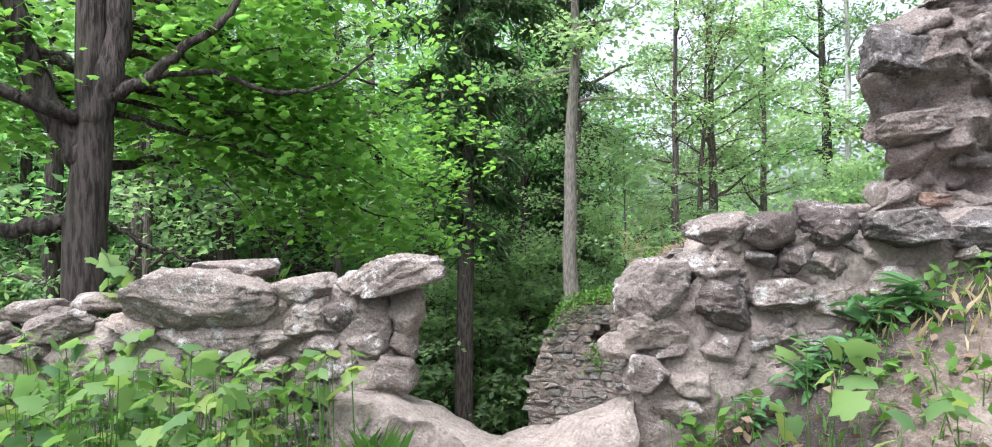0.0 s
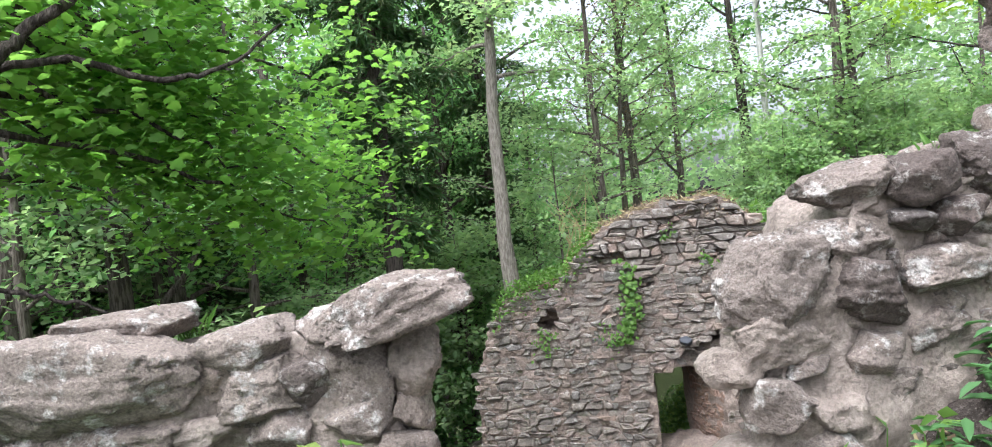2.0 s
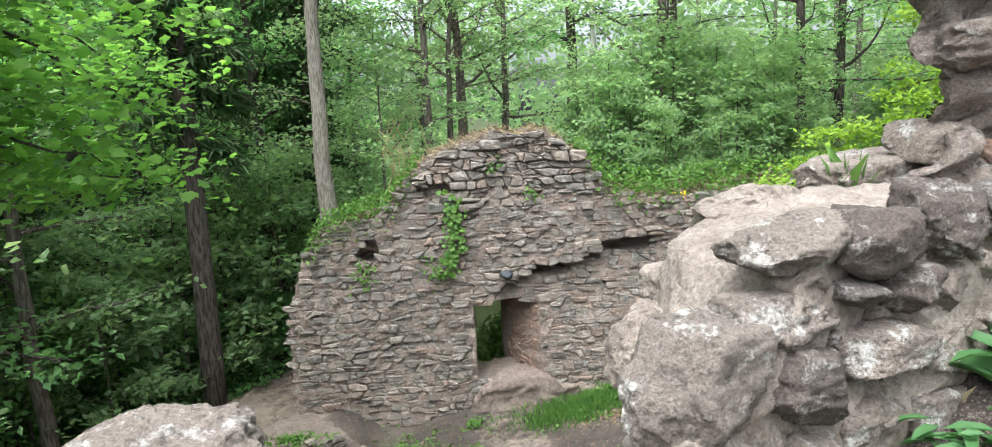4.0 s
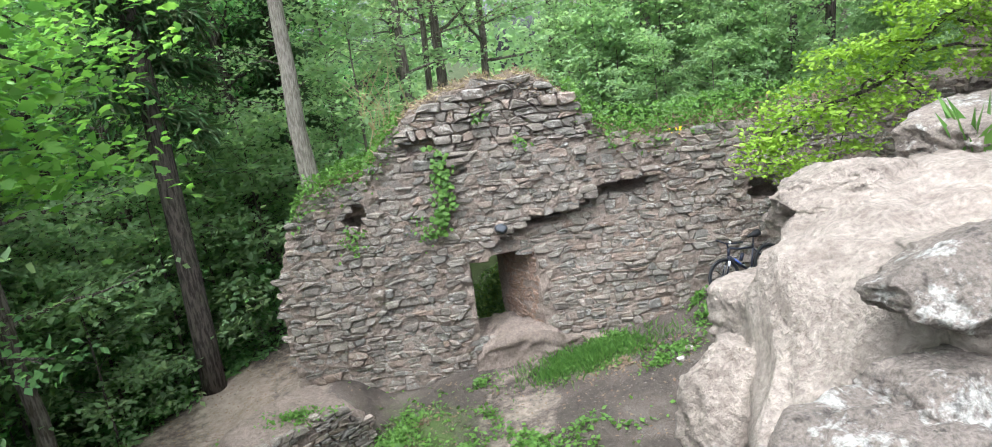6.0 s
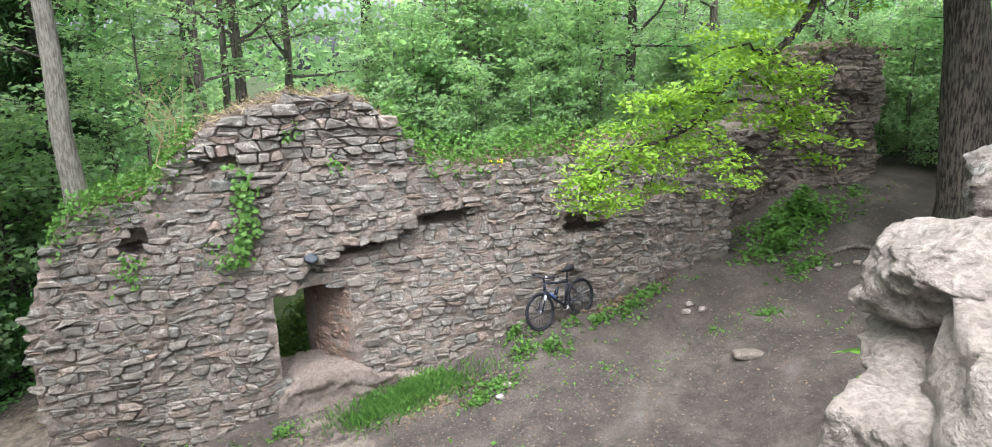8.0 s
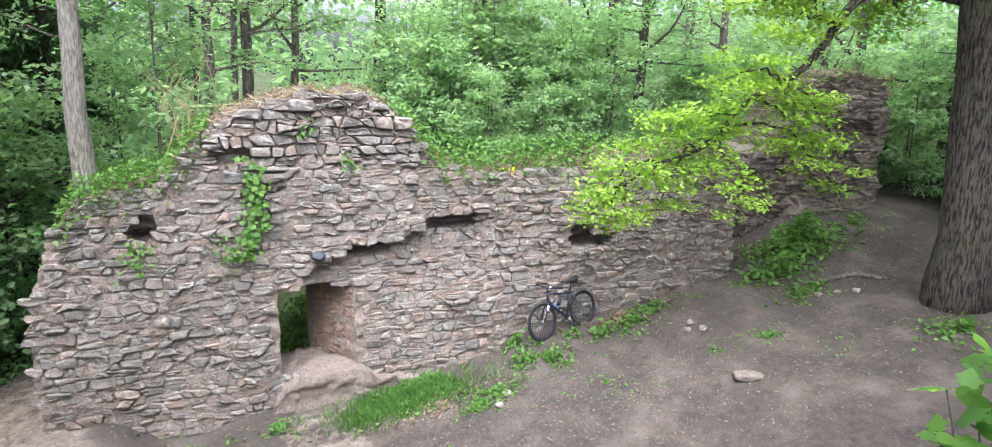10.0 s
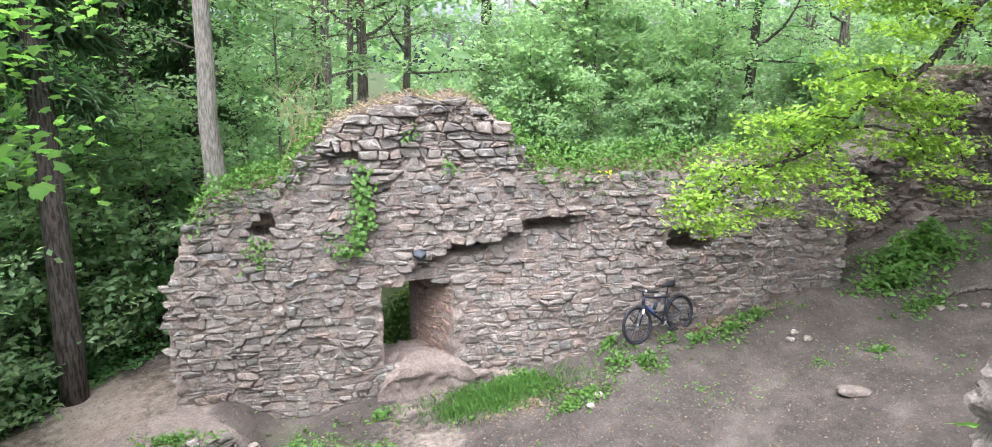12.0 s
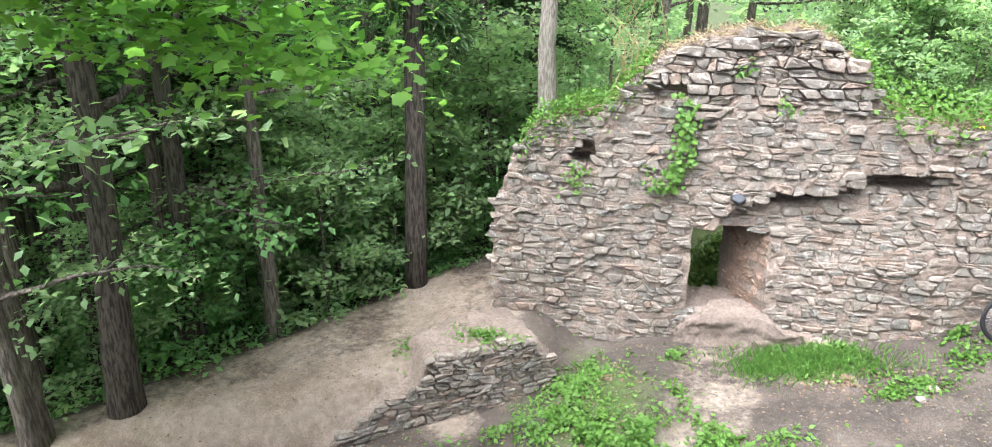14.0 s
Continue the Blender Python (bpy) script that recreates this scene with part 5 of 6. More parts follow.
def wall_top_growth():
    """Earth, grass and creepers on the crest of the far wall."""
    xs = np.linspace(-4.0, 8.3, 40)
    tops = [wall_top(x) + 0.03 for x in xs]
    cap = lumpy_wall("earth_crest", list(xs), tops, [14.62] * 40, [15.75] * 40, -0.8, M_EARTH, 0.1, 0.12, 3)
    tagged(cap, "dry earth and litter on top of the ruined wall", "earth", kind="structure")
    rng = np.random.default_rng(95)
    for name, lo, hi, n, mat, size, tall, label in (("crest_weeds", -3.9, -1.7, 1900, M_LEAF_WEED, 0.1, 0.3, "green creepers on the wall's crest"), ("crest_weeds", 1.4, 5.2, 2300, M_LEAF_WEED, 0.1, 0.5, "green weeds along the wall's crest"),
                                                    ("crest_weeds", 5.2, 8.3, 900, M_LEAF_WEED, 0.1, 0.35, "green weeds along the wall's crest"), ("crest_litter", 1.5, 8.2, 900, M_DRY, 0.09, 0.2, "dry brown leaves on the wall's crest"), ("crest_litter", -3.4, 1.4, 800, M_DRY, 0.07, 0.1, "dry brown leaves on the wall's crest")):
        x = rng.uniform(lo, hi, n)
        y = 14.36 + 1.4 * rng.uniform(0, 1, n) ** 1.3
        z = np.array([wall_top(k) for k in x]) + 0.05 + tall * rng.uniform(0, 1, n) ** 1.5 - 0.9 * np.clip(14.75 - y, 0, 1) * rng.uniform(0, 1.3, n)
        tagged(part(name, leaves(name, rng, np.stack([x, y, z], 1), size, mat, KITE, 0.6)), label, "weeds", kind="stuff")
    x = rng.uniform(-2.4, 1.0, 420)
    P = np.stack([x, rng.uniform(14.5, 15.6, 420), np.array([wall_top(k) for k in x]) + 0.02], 1)
    H = rng.normal(0, 1, (420, 3)) * np.array((1, 1, 0.25)) + np.array((0, -0.3, 0.0))
    tagged(part("dry_grass", leaves("dry_grass", rng, P, 0.2, M_DRY_GRASS, BLADE, 0.4, (0, 0, 1), H)), "straw-coloured dry grass on the wall's crest", "grass", kind="stuff")
    stems = [tube([(-2.05 + rng.normal(0, 0.18), 15.4 + rng.normal(0, 0.1), 0.1), (-2.0 + rng.normal(0, 0.25), 15.4, 1.0), (-1.95 + rng.normal(0, 0.35), 15.4, 1.7 + rng.normal(0, 0.3))], (0.012, 0.009, 0.004), 4) for _ in range(14)]
    tagged(mesh_object("dry_stems", *merged(stems), M_DRY_GRASS), "bundle of tall dry pale stems", "stems", kind="stuff")
    # ivy hanging down the face
    t = rng.uniform(0, 1, 170) ** 0.8
    P = np.stack([-1.15 + 0.22 * np.sin(t * 4) * rng.uniform(0, 1, 170) + rng.normal(0, 0.1, 170), np.full(170, 14.34) - rng.uniform(0, 0.09, 170), 0.35 - 1.65 * t], 1)
    tagged(part("ivy", leaves("ivy", rng, P, 0.095, M_LEAF_WEED, MAPLE, 0.5, (0, -1, 0.5))), "green creeper hanging down the wall's face", "creeper")
    for cx, cz, n, r in ((-2.85, -1.15, 60, 0.14), (0.35, 0.2, 26, 0.1), (-1.5, -1.2, 50, 0.12), (-0.3, 0.75, 20, 0.1)):
        P = np.stack([cx + rng.normal(0, r, n), np.full(n, 14.36) - rng.uniform(0, 0.06, n), cz + rng.normal(0, r, n)], 1)
        tagged(part("ivy", leaves("ivy", rng, P, 0.09, M_LEAF_WEED, KITE, 0.5, (0, -1, 0.5))), "small tuft of green leaves in a wall joint", "creeper")


wall_top_growth()


def undergrowth():
    rng = np.random.default_rng(97)
    for lo, hi, mat, n in ((-3.6, 3.0, M_LEAF_PALE, 4000), (3.0, 10.0, M_LEAF_PALE, 4000), (10.0, 21.0, M_LEAF_PALE, 6000)):
        x, y = rng.uniform(lo, hi, n), 15.9 + 5.5 * rng.uniform(0, 1, n)
        y = np.where(x > 8.0, y + 2.0, y)
        clump = 0.5 + 0.5 * np.sin(2.1 * x + 1) * np.sin(1.7 * y)
        ok = ~((x > -2.6) & (x < 2.2) & (y < 22))
        z = ground_height(x, y) + rng.uniform(0, 1, n) * (0.25 + 1.1 * clump)
        P = np.stack([x, y, z], 1)[ok]
        tagged(part("undergrowth", leaves("undergrowth", rng, P, 0.13, mat, KITE, 0.5)), "pale green undergrowth on the bank behind the wall", "undergrowth", kind="stuff")


    n = 9000
    a, d = rng.uniform(-3, 10, n), 0.3 + 9 * rng.uniform(0, 1, n) ** 1.3
    x, y = -6.3 - 0.537 * a - 0.844 * d, 15.3 - 0.844 * a + 0.537 * d
    clump = 0.5 + 0.5 * np.sin(1.9 * x + 2) * np.sin(2.3 * y)
    z = ground_height(x, y) + rng.uniform(0, 1, n) * (0.15 + 0.8 * clump) * np.clip(d, 0.2, 1)
    tagged(part("undergrowth", leaves("undergrowth", rng, np.stack([x, y, z], 1), 0.14, M_LEAF, KITE, 0.5)), "green undergrowth on the wooded slope", "undergrowth", kind="stuff")


undergrowth()

# door sill and single stones
sill = lumpy_wall("door_sill", (-0.95, -0.8, -0.4, 0.2, 0.6, 0.9, 1.5, 2.2, 2.7), (-3.9, -3.62, -3.46, -3.4, -3.45, -3.62, -3.72, -3.72, -3.9), (14.3, 14.22, 14.2, 14.16, 14.16, 14.22, 14.26, 14.3, 14.36), (15.6, 15.6, 15.6, 15.6, 14.6, 14.6, 14.6, 14.6, 14.6), -4.3, M_MORTAR, 0.07, 0.05, 21)
tagged(sill, "worn pale mortar threshold of the doorway", "threshold", kind="structure")


def loose_rock(x, y, w, d, h, seed, label, mat=M_ROCK, turn=0):
    ob = part("rock", boulder_mesh(seed, w, d, h, mat, rough=0.8))
    ob.matrix_world = Matrix.Translation((x, y, ground_at(x, y) + h * 0.28)) @ Matrix.Rotation(radians(turn), 4, "Z")
    return tagged(ob, label, "rock")


loose_rock(6.33, 11.2, 0.52, 0.26, 0.14, 401, "flat grey-brown rock lying in the yard", M_TOWER, turn=-25)
for i, (x, y) in enumerate(((6.6, 13.2), (6.75, 13.0), (6.45, 13.1), (2.5, 12.6), (2.75, 12.9), (9.9, 12.9), (9.5, 13.0), (10.3, 12.8))):
    loose_rock(x, y, 0.16, 0.13, 0.1, 410 + i, "small grey stone on the earth")
dark = part("dark_wall_stone", boulder_mesh(430, 0.24, 0.3, 0.2, plain("slate_blue_stone", (0.05, 0.055, 0.065), 0.7)))
dark.matrix_world = Matrix.Translation((-0.13, 14.4, -1.37))
tagged(dark, "dark slate-blue stone set in the wall", "stone")


def yard_litter():
    """Small stones and fallen leaves strewn over the yard and the slopes."""
    rng = np.random.default_rng(450)
    octa = np.array([(1, 0, 0), (0, 1, 0), (-1, 0, 0), (0, -1, 0), (0, 0, 0.7), (0, 0, -0.5)])
    tri = np.array([(0, 1, 4), (1, 2, 4), (2, 3, 4), (3, 0, 4), (1, 0, 5), (2, 1, 5), (3, 2, 5), (0, 3, 5)])
    n = 14900
    x = np.concatenate([rng.uniform(-3.5, 12, 10000), rng.normal(4.0, 1.7, 4000), rng.uniform(-9, -4.6, 500), rng.uniform(-1.5, 3, 400)])
    y = np.concatenate([rng.uniform(9.5, 14.2, 10000), np.clip(rng.normal(12.4, 0.7, 4000), 10, 14.2), rng.uniform(9, 16, 500), rng.uniform(0.6, 2.7, 400)])
    z = ground_height(x, y) + bumps(x, y)
    s = (0.006 + 0.02 * rng.uniform(0, 1, n) ** 4)[:, None, None] * rng.uniform(0.6, 1.5, (n, 6, 3))
    V = np.stack([x, y, z], 1)[:, None] + s * octa[None]
    F = tri[None] + (np.arange(n) * 6)[:, None, None]
    tagged(part("pebbles", poly_mesh("pebbles", V.reshape(-1, 3), F.reshape(-1), 3, M_PEBBLE)), "small grey stones strewn over the earth", "pebbles", kind="stuff")
    for lo, hi, y0, y1, n in ((-4, 12, 10, 14.2, 1300), (-9, -4.6, 9, 17, 2600), (8.5, 13, 13, 16.2, 700), (-1.2, 3, 0.8, 2.7, 70)):
        x, y = rng.uniform(lo, hi, n), rng.uniform(y0, y1, n)
        P = np.stack([x, y, ground_height(x, y) + bumps(x, y) + 0.012], 1)
        tagged(part("leaf_litter", leaves("leaf_litter", rng, P, 0.06, M_DRY, KITE, 0.2)), "brown fallen leaves on the earth", "leaves", kind="stuff")
    weed_patch("weeds", 470, (10.6, 15.0), 1.6, 0.5, 900, 0.12, M_LEAF_WEED, tall=0.35)
    weed_patch("weeds", 471, (12.6, 15.2), 1.2, 0.6, 400, 0.1, M_LEAF_WEED, tall=0.2)
    weed_patch("weeds", 472, (9.2, 13.9), 0.8, 0.4, 500, 0.15, M_LEAF_WEED, tall=0.6)


yard_litter()

dry = broadleaf("withering_tree", 39, 9.5, 0.12, 3.0, 2.6, M_BARK, M_DRY, 1500, 0.12, 16, (0.05, 0.0), label="thin tree with withered reddish-brown leaves")
stand(dry, -1.3, 23.6)
root = mesh_object("root", *tube([(9.7, 13.35, ground_at(9.7, 13.35) - 0.02), (10.1, 13.25, ground_at(10.1, 13.25) + 0.03), (10.6, 13.2, ground_at(10.6, 13.2) + 0.04), (11.1, 13.0, ground_at(11.1, 13.0) + 0.02), (11.5, 12.8, ground_at(11.5, 12.8) - 0.04)], (0.03, 0.05, 0.06, 0.05, 0.03), 8, 0.15, np.random.default_rng(3)), M_BARK, smooth=True)
tagged(root, "bare gnarled root across the trodden earth", "root")
stem = mesh_object("dead_sapling", *merged([tube([(6.75, 14.2, ground_at(6.75, 14.2) - 0.05), (6.62, 14.2, -2.2), (6.7, 14.22, -1.7), (6.62, 14.25, -1.25)], (0.014, 0.012, 0.009, 0.005), 6), tube([(6.66, 14.2, -1.9), (6.9, 14.1, -1.6), (7.2, 14.1, -1.5)], (0.007, 0.005, 0.003), 5), tube([(6.68, 14.22, -1.75), (6.4, 14.15, -1.35)], (0.006, 0.003), 5)]), M_BARK_ASH, smooth=True)
tagged(stem, "thin dead sapling leaning on the wall", "sapling")
rngf = np.random.default_rng(480)
P = np.array((3.25, 14.42, -0.02)) + rngf.normal(0, 1, (14, 3)) * np.array((0.07, 0.03, 0.04))
tagged(part("yellow_flowers", leaves("yellow_flowers", rngf, P, 0.05, M_YELLOW, KITE, 0.6, (0, -1, 0.6))), "small yellow flowers on the wall's crest", "flowers", kind="stuff")


# ---- bicycle ----
def bicycle():
    bike = empty("bicycle", (0, 0, 0), "black mountain bicycle leaning against the stone wall", "bicycle")
    wr, base = 0.335, 1.08

    def piece(name, tubes, mat, parent, label=""):
        return mesh_object(name, *merged(tubes), mat, parent, label, smooth=True)

    def ring(cx, cz, r, thick, n=36, seg=8):
        pts = [(cx + r * math.cos(2 * math.pi * i / n), 0, cz + r * math.sin(2 * math.pi * i / n)) for i in range(n)]
        V, F = [], []
        for i, (x, y, z) in enumerate(pts):
            a = 2 * math.pi * i / n
            for k in range(seg):
                w = 2 * math.pi * k / seg
                V.append((x + thick * math.cos(w) * math.cos(a), thick * math.sin(w), z + thick * math.cos(w) * math.sin(a)))
        for i in range(n):
            for k in range(seg):
                F.append((i * seg + k, ((i + 1) % n) * seg + k, ((i + 1) % n) * seg + (k + 1) % seg, i * seg + (k + 1) % seg))
        return V, F

    for name, cx in (("front_wheel", 0.0), ("rear_wheel", base)):
        wheel = piece(name, [tube([(cx, -0.05, wr + 0.027), (cx, 0.05, wr + 0.027)], (0.022, 0.022), 10)], M_ALLOY, bike)
        piece("tyre", [ring(cx, wr + 0.027, wr, 0.027)], M_RUBBER, wheel)
        piece("rim", [ring(cx, wr + 0.027, wr - 0.035, 0.011)], M_FRAME, wheel)
        spokes = [tube([(cx, 0.02 * (-1) ** i, wr + 0.027), (cx + (wr - 0.04) * math.cos(i * 0.3927 * 0.5), 0, wr + 0.027 + (wr - 0.04) * math.sin(i * 0.3927 * 0.5))], (0.0022, 0.0022), 4) for i in range(32)]
        tagged(piece("spoke", spokes, M_ALLOY, wheel), kind="stuff")
    z0 = wr + 0.027
    crank, seat, head, head2 = (0.64, 0, 0.3), (0.80, 0, 0.80), (0.22, 0, 0.86), (0.185, 0, 0.72)
    piece("frame", [tube([head, (0.5, 0, 0.78), (0.78, 0, 0.74)], (0.022,) * 3, 10), tube([head2, (0.4, 0, 0.5), crank], (0.03,) * 3, 10), tube([crank, seat], (0.019, 0.019), 10),
                    tube([head, head2], (0.027, 0.027), 10), tube([crank, (base, 0.06, z0)], (0.014, 0.011), 8), tube([crank, (base, -0.06, z0)], (0.014, 0.011), 8),
                    tube([(0.78, 0, 0.72), (base, 0.06, z0)], (0.012, 0.009), 8), tube([(0.78, 0, 0.72), (base, -0.06, z0)], (0.012, 0.009), 8)], M_FRAME, bike)
    piece("decal", [tube([(0.3, 0, 0.62), (0.42, 0, 0.5)], (0.0315, 0.0315), 10)], M_BLUE, bike, "blue painted frame decal")
    fk = piece("fork", [tube([head2, (0.13, 0.05, 0.58), (0.0, 0.06, z0)], (0.018, 0.017, 0.014), 8), tube([head2, (0.13, -0.05, 0.58), (0.0, -0.06, z0)], (0.018, 0.017, 0.014), 8)], M_FRAME, bike)
    piece("stanchion", [tube([(0.115, -0.058, 0.55), (0.15, -0.05, 0.64)], (0.0195, 0.0195), 8)], M_WHITE, fk, "white fork stanchion")
    bar = piece("handlebar", [tube([(0.26, -0.33, 0.985), (0.22, -0.15, 0.965), (0.2, 0, 0.955), (0.22, 0.15, 0.965), (0.26, 0.33, 0.985)], (0.014,) * 5, 8), tube([head, (0.2, 0, 0.955)], (0.02, 0.018), 8)], M_FRAME, bike)
    piece("grip", [tube([(0.262, -0.35, 0.987), (0.24, -0.24, 0.975)], (0.02, 0.02), 8)], M_RUBBER, bar)
    piece("grip", [tube([(0.262, 0.35, 0.987), (0.24, 0.24, 0.975)], (0.02, 0.02), 8)], M_RUBBER, bar)
    piece("bell", [tube([(0.2, -0.09, 0.97), (0.2, -0.09, 1.005)], (0.024, 0.016), 10)], M_WHITE, bar, "small white lamp")
    piece("seat_post", [tube([seat, (0.83, 0, 0.93)], (0.014, 0.014), 8)], M_FRAME, bike)
    piece("saddle", [tube([(0.7, 0, 0.955), (0.78, 0, 0.965), (0.88, 0, 0.965), (0.97, 0, 0.975)], (0.022, 0.04, 0.065, 0.07), 12)], M_RUBBER, bike)
    cr = piece("crank", [ring(0.64, 0.3, 0.085, 0.009, 28, 6), tube([(0.64, -0.07, 0.3), (0.72, -0.08, 0.15)], (0.013, 0.011), 8), tube([(0.64, 0.07, 0.3), (0.56, 0.08, 0.45)], (0.013, 0.011), 8)], M_ALLOY, bike)
    piece("pedal", [tube([(0.68, -0.12, 0.15), (0.76, -0.12, 0.15)], (0.03, 0.03), 6)], M_RUBBER, cr)
    piece("pedal", [tube([(0.52, 0.12, 0.45), (0.6, 0.12, 0.45)], (0.03, 0.03), 6)], M_RUBBER, cr)
    piece("bottle", [tube([(0.44, -0.0, 0.56), (0.52, 0, 0.69)], (0.036, 0.034), 10)], M_FRAME, bike, "dark drinking bottle")
    a, b = (3.84, 13.82), (4.85, 14.18)
    za, zb = ground_at(*a), ground_at(*b)
    turn = math.atan2(b[1] - a[1], b[0] - a[0])
    bike.matrix_world = Matrix.Translation((a[0], a[1], za)) @ Matrix.Rotation(turn, 4, "Z") @ Matrix.Rotation(-0.4 * math.atan2(zb - za, base), 4, "Y") @ Matrix.Rotation(radians(-9), 4, "X")


bicycle()

# ---- plants on the hill ----
def hill_plants(name, seed, u, v, ru, rv, count, size, mat, shape, low, high, label, category="weeds", tilt=0.65, heading=None, face=(0, 0, 1), kind="stuff"):
    rng = np.random.default_rng(seed)
    a, r = rng.uniform(0, 2 * math.pi, count), np.sqrt(rng.uniform(0, 1, count))
    uu, vv = u + ru * r * np.cos(a), v + rv * r * np.sin(a)
    x, y = uu * COS - vv * SIN, uu * SIN + vv * COS
    z = ground_height(x, y) + bumps(x, y) + rng.uniform(low, high, count)
    P = np.stack([x, y, z], 1)
    ob = tagged(part(name, leaves(name, rng, P, size, mat, shape, tilt, face, heading)), label, category, kind=kind)
    stems = [tube([(p[0] + rng.normal(0, 0.03), p[1] + rng.normal(0, 0.03), ground_at(p[0], p[1]) - 0.02), tuple(p)], (0.003, 0.0018), 3) for p in P[::3] if p[2] > ground_at(p[0], p[1]) + 0.06]
    if stems:
        tagged(mesh_object("stalk", *merged(stems), M_GRASS, ob), kind="stuff")
    return ob


def rosette(seed, u, v, count, size, label, mat=M_LEAF_WEED, lift=0.5):
    """A clump of long pointed leaves that spring from one root."""
    rng = np.random.default_rng(seed)
    p = hill(u, v, 0)
    z = ground_at(p.x, p.y)
    P = np.array([(p.x, p.y, z)]) + rng.normal(0, 0.03, (count, 3)) * np.array((1, 1, 0.2))
    a = rng.uniform(0, 2 * math.pi, count)
    H = np.stack([np.cos(a), np.sin(a), rng.uniform(lift * 0.3, lift * 2.2, count)], 1)
    P[:, 2] += rng.uniform(0, 0.12, count)
    N = (0, 0, 1)
    ob = empty("leafy_plant", (p.x, p.y, z), label, "plant")
    for i in range(count):
        leaf = part("leaf", leaves("leaf", rng, P[i:i + 1] - np.array((p.x, p.y, z)), size, mat, LANCE, 0.25, N, H[i:i + 1]), ob)
    return ob


MDG = leaf_material("burdock_leaf", [(0.05, 0.12, 0.045), (0.065, 0.15, 0.055), (0.085, 0.18, 0.06)], 0.3)
hill_plants("bramble", 600, -1.9, 2.2, 1.35, 0.5, 620, 0.078, M_LEAF_SEED, MAPLE, 0.02, 0.6, "tangle of maple seedlings and brambles by the wall")
hill_plants("bramble", 601, -1.2, 2.5, 0.62, 0.28, 760, 0.06, M_LEAF_WEED, KITE, 0.0, 0.46, "nettles and creepers at the foot of the wall")
hill_plants("bramble", 602, -1.1, 1.75, 0.6, 0.35, 200, 0.085, M_LEAF_SEED, MAPLE, 0.05, 0.4, "maple seedlings with broad lobed leaves")
hill_plants("bramble", 603, -2.6, 1.5, 0.8, 0.6, 360, 0.09, M_LEAF_SEED, MAPLE, 0.05, 0.55, "maple seedlings with broad lobed leaves")
hill_plants("bramble", 599, -2.0, 2.1, 1.3, 0.6, 900, 0.06, M_LEAF_WEED, KITE, 0.0, 0.45, "nettles and creepers at the foot of the wall")
hill_plants("seedling", 604, -1.62, 2.95, 0.1, 0.05, 22, 0.085, M_LEAF_SEED, MAPLE, 0.5, 0.95, "slender seedling growing over the wall")
hill_plants("seedling", 605, -1.95, 2.8, 0.5, 0.1, 60, 0.085, M_LEAF_SEED, MAPLE, 0.35, 0.6, "seedlings growing against the wall")
hill_plants("seedling", 606, -0.62, 2.62, 0.16, 0.1, 26, 0.085, M_LEAF_SEED, MAPLE, 0.1, 0.5, "seedling with bright leaves before the stones")
hill_plants("seedling", 607, 1.05, 2.2, 0.24, 0.14, 14, 0.1, M_LEAF_SEED, MAPLE, 0.2, 0.42, "maple seedling with large pale lobed leaves")
hill_plants("seedling", 608, 1.25, 1.95, 0.22, 0.12, 10, 0.1, M_LEAF_SEED, MAPLE, 0.12, 0.3, "maple seedling with large pale lobed leaves")
hill_plants("creeper", 609, 0.86, 2.62, 0.16, 0.1, 60, 0.06, M_LEAF_WEED, KITE, 0.0, 0.2, "small creeper at the foot of the stones")
hill_plants("dry_leaves", 610, 0.95, 2.6, 0.1, 0.08, 40, 0.05, M_DRY, KITE, 0.0, 0.12, "curled reddish dry leaves", "leaves")
hill_plants("weeds", 611, 2.0, 2.3, 0.8, 0.5, 420, 0.06, M_LEAF_WEED, KITE, 0.0, 0.1, "low weeds scattered on the dry slope")
hill_plants("weeds", 612, 1.2, 1.3, 1.2, 0.5, 300, 0.05, M_LEAF_WEED, KITE, 0.0, 0.07, "low weeds scattered on the dry slope")
hill_plants("dry_leaves", 613, 1.5, 2.0, 1.1, 0.7, 240, 0.05, M_DRY, KITE, 0.0, 0.02, "brown leaf litter on the slope", "leaves")
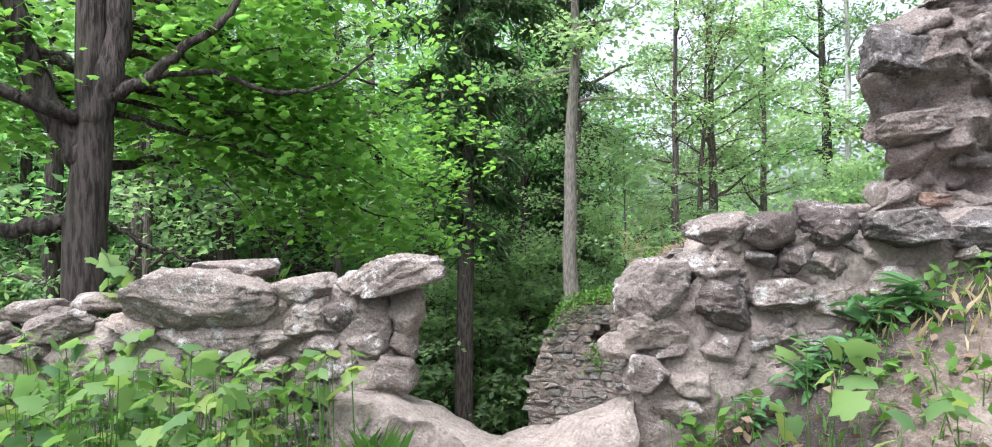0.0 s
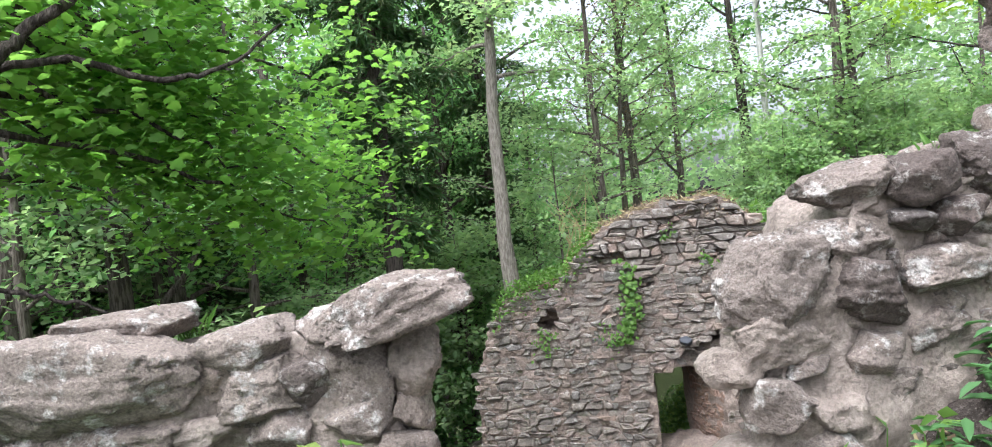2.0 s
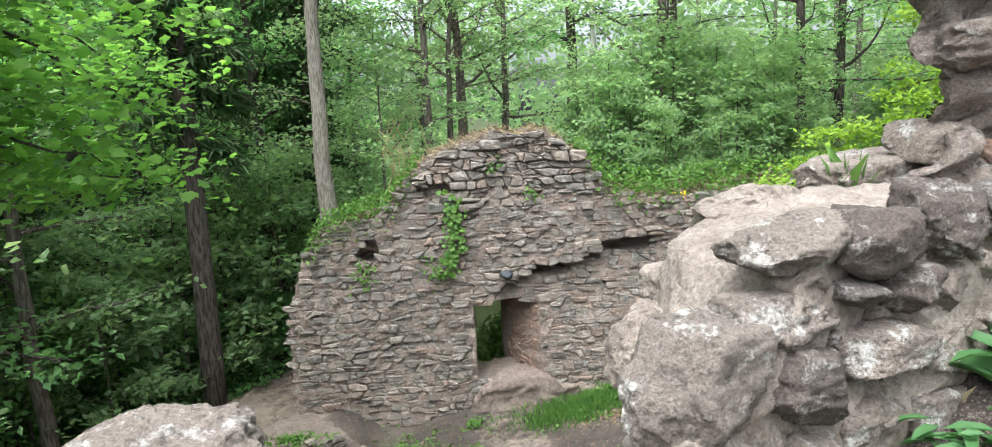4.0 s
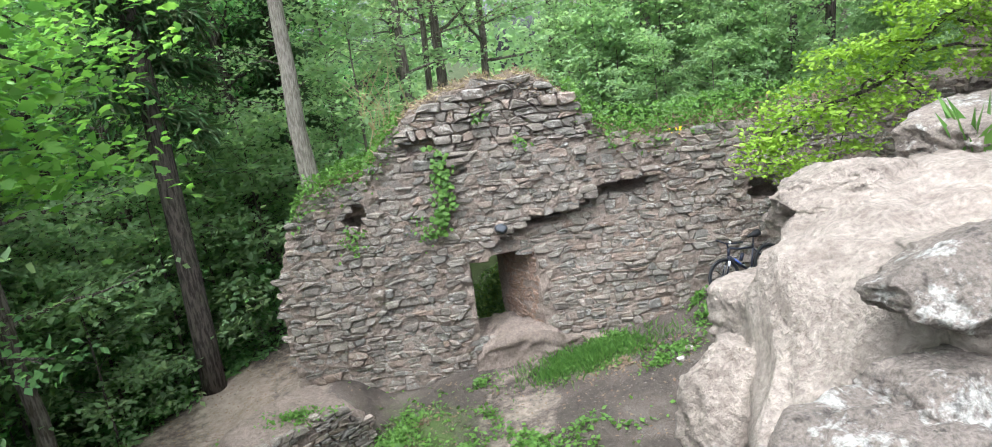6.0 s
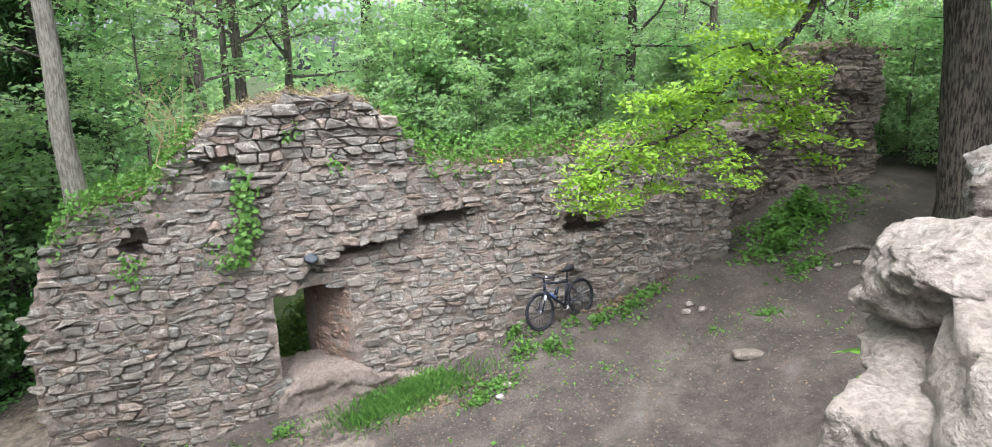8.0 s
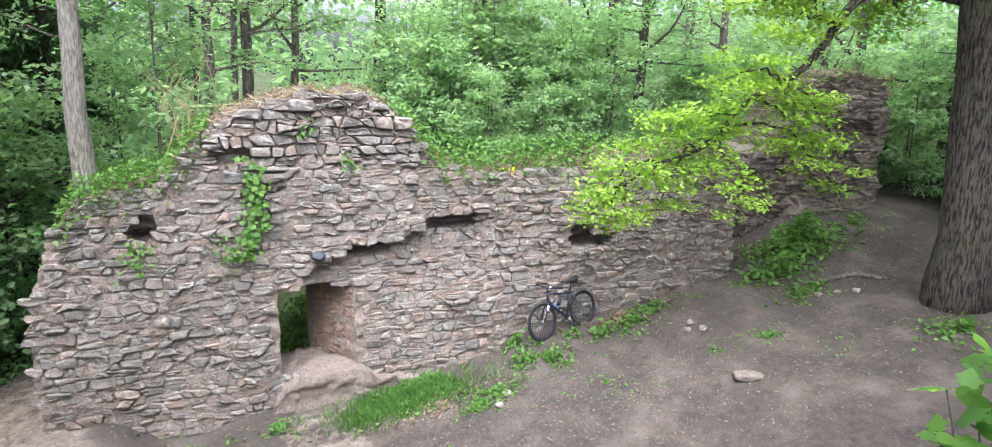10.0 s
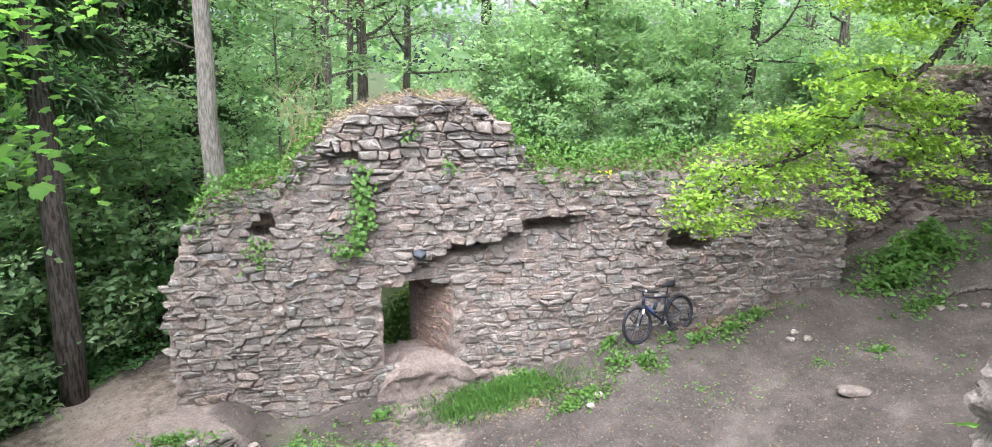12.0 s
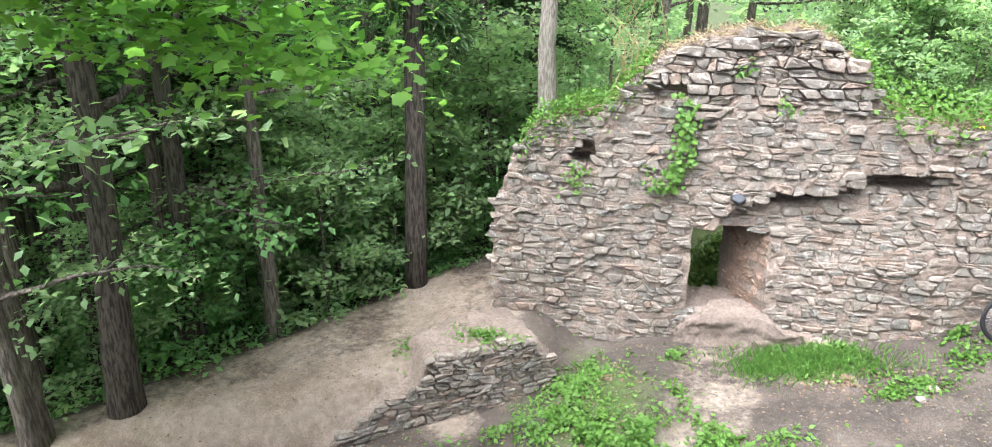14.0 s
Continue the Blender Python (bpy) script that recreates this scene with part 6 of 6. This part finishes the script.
for i, (u, v, n, s) in enumerate(((1.5, 2.66, 26, 0.17), (1.62, 2.6, 20, 0.17), (1.22, 2.6, 40, 0.095), (1.05, 2.6, 30, 0.085), (1.36, 2.52, 40, 0.1), (1.3, 2.64, 30, 0.09))):
    rosette(620 + i, u, v, n, s, "leafy green plant with long pointed leaves", MDG)


def hill_grass(seed, u, v, ru, rv, count, size, label, z=None, mat=None):
    p = hill(u, v, 0)
    return grass_patch("grass_tuft", seed, (p.x, p.y), ru, rv, count, size, label, mat, z)


hill_grass(640, -0.42, 2.55, 0.1, 0.06, 110, 0.19, "tuft of long grass by the gap")
hill_grass(641, -1.28, 3.0, 0.1, 0.06, 22, 0.12, "grass tuft on top of the broken wall", 1.22)
hill_grass(642, -0.98, 3.05, 0.08, 0.05, 22, 0.11, "grass tuft on top of the broken wall", 1.25)
hill_grass(643, -1.5, 3.0, 0.12, 0.05, 20, 0.13, "grass tuft on top of the broken wall", 1.1)
hill_grass(644, 1.65, 3.25, 0.05, 0.04, 30, 0.16, "grass tuft on the rear of the wall", 1.46)
hill_grass(645, 2.0, 1.9, 0.9, 0.6, 450, 0.09, "thin grass on the dry slope")
hill_grass(646, 1.1, 2.1, 0.4, 0.4, 200, 0.08, "thin grass on the dry slope")
hill_grass(647, 0.7, 2.5, 0.12, 0.1, 120, 0.12, "small green tuft by the stones")
hill_grass(648, 1.9, 2.4, 0.8, 0.4, 300, 0.09, "straw-coloured grass on the slope", None, M_DRY_GRASS)
hill_grass(649, 0.0, 2.0, 0.5, 0.4, 160, 0.1, "thin grass on the dry slope")
rngb = np.random.default_rng(650)
P = np.array((0.88, 4.17, 0.74)) + rngb.normal(0, 1, (170, 3)) * np.array((0.14, 0.11, 0.15))
bush = tagged(part("seedling_bush", leaves("seedling_bush", rngb, P, 0.1, M_LEAF_MAPLE, MAPLE, 0.45)), "leafy maple bush growing on the outer slope", "bush")
mesh_object("stem", *merged([tube([(0.9, 4.2, ground_at(0.9, 4.2) - 0.05), tuple(q)], (0.008, 0.003), 4) for q in P[::12]]), M_BARK, bush)
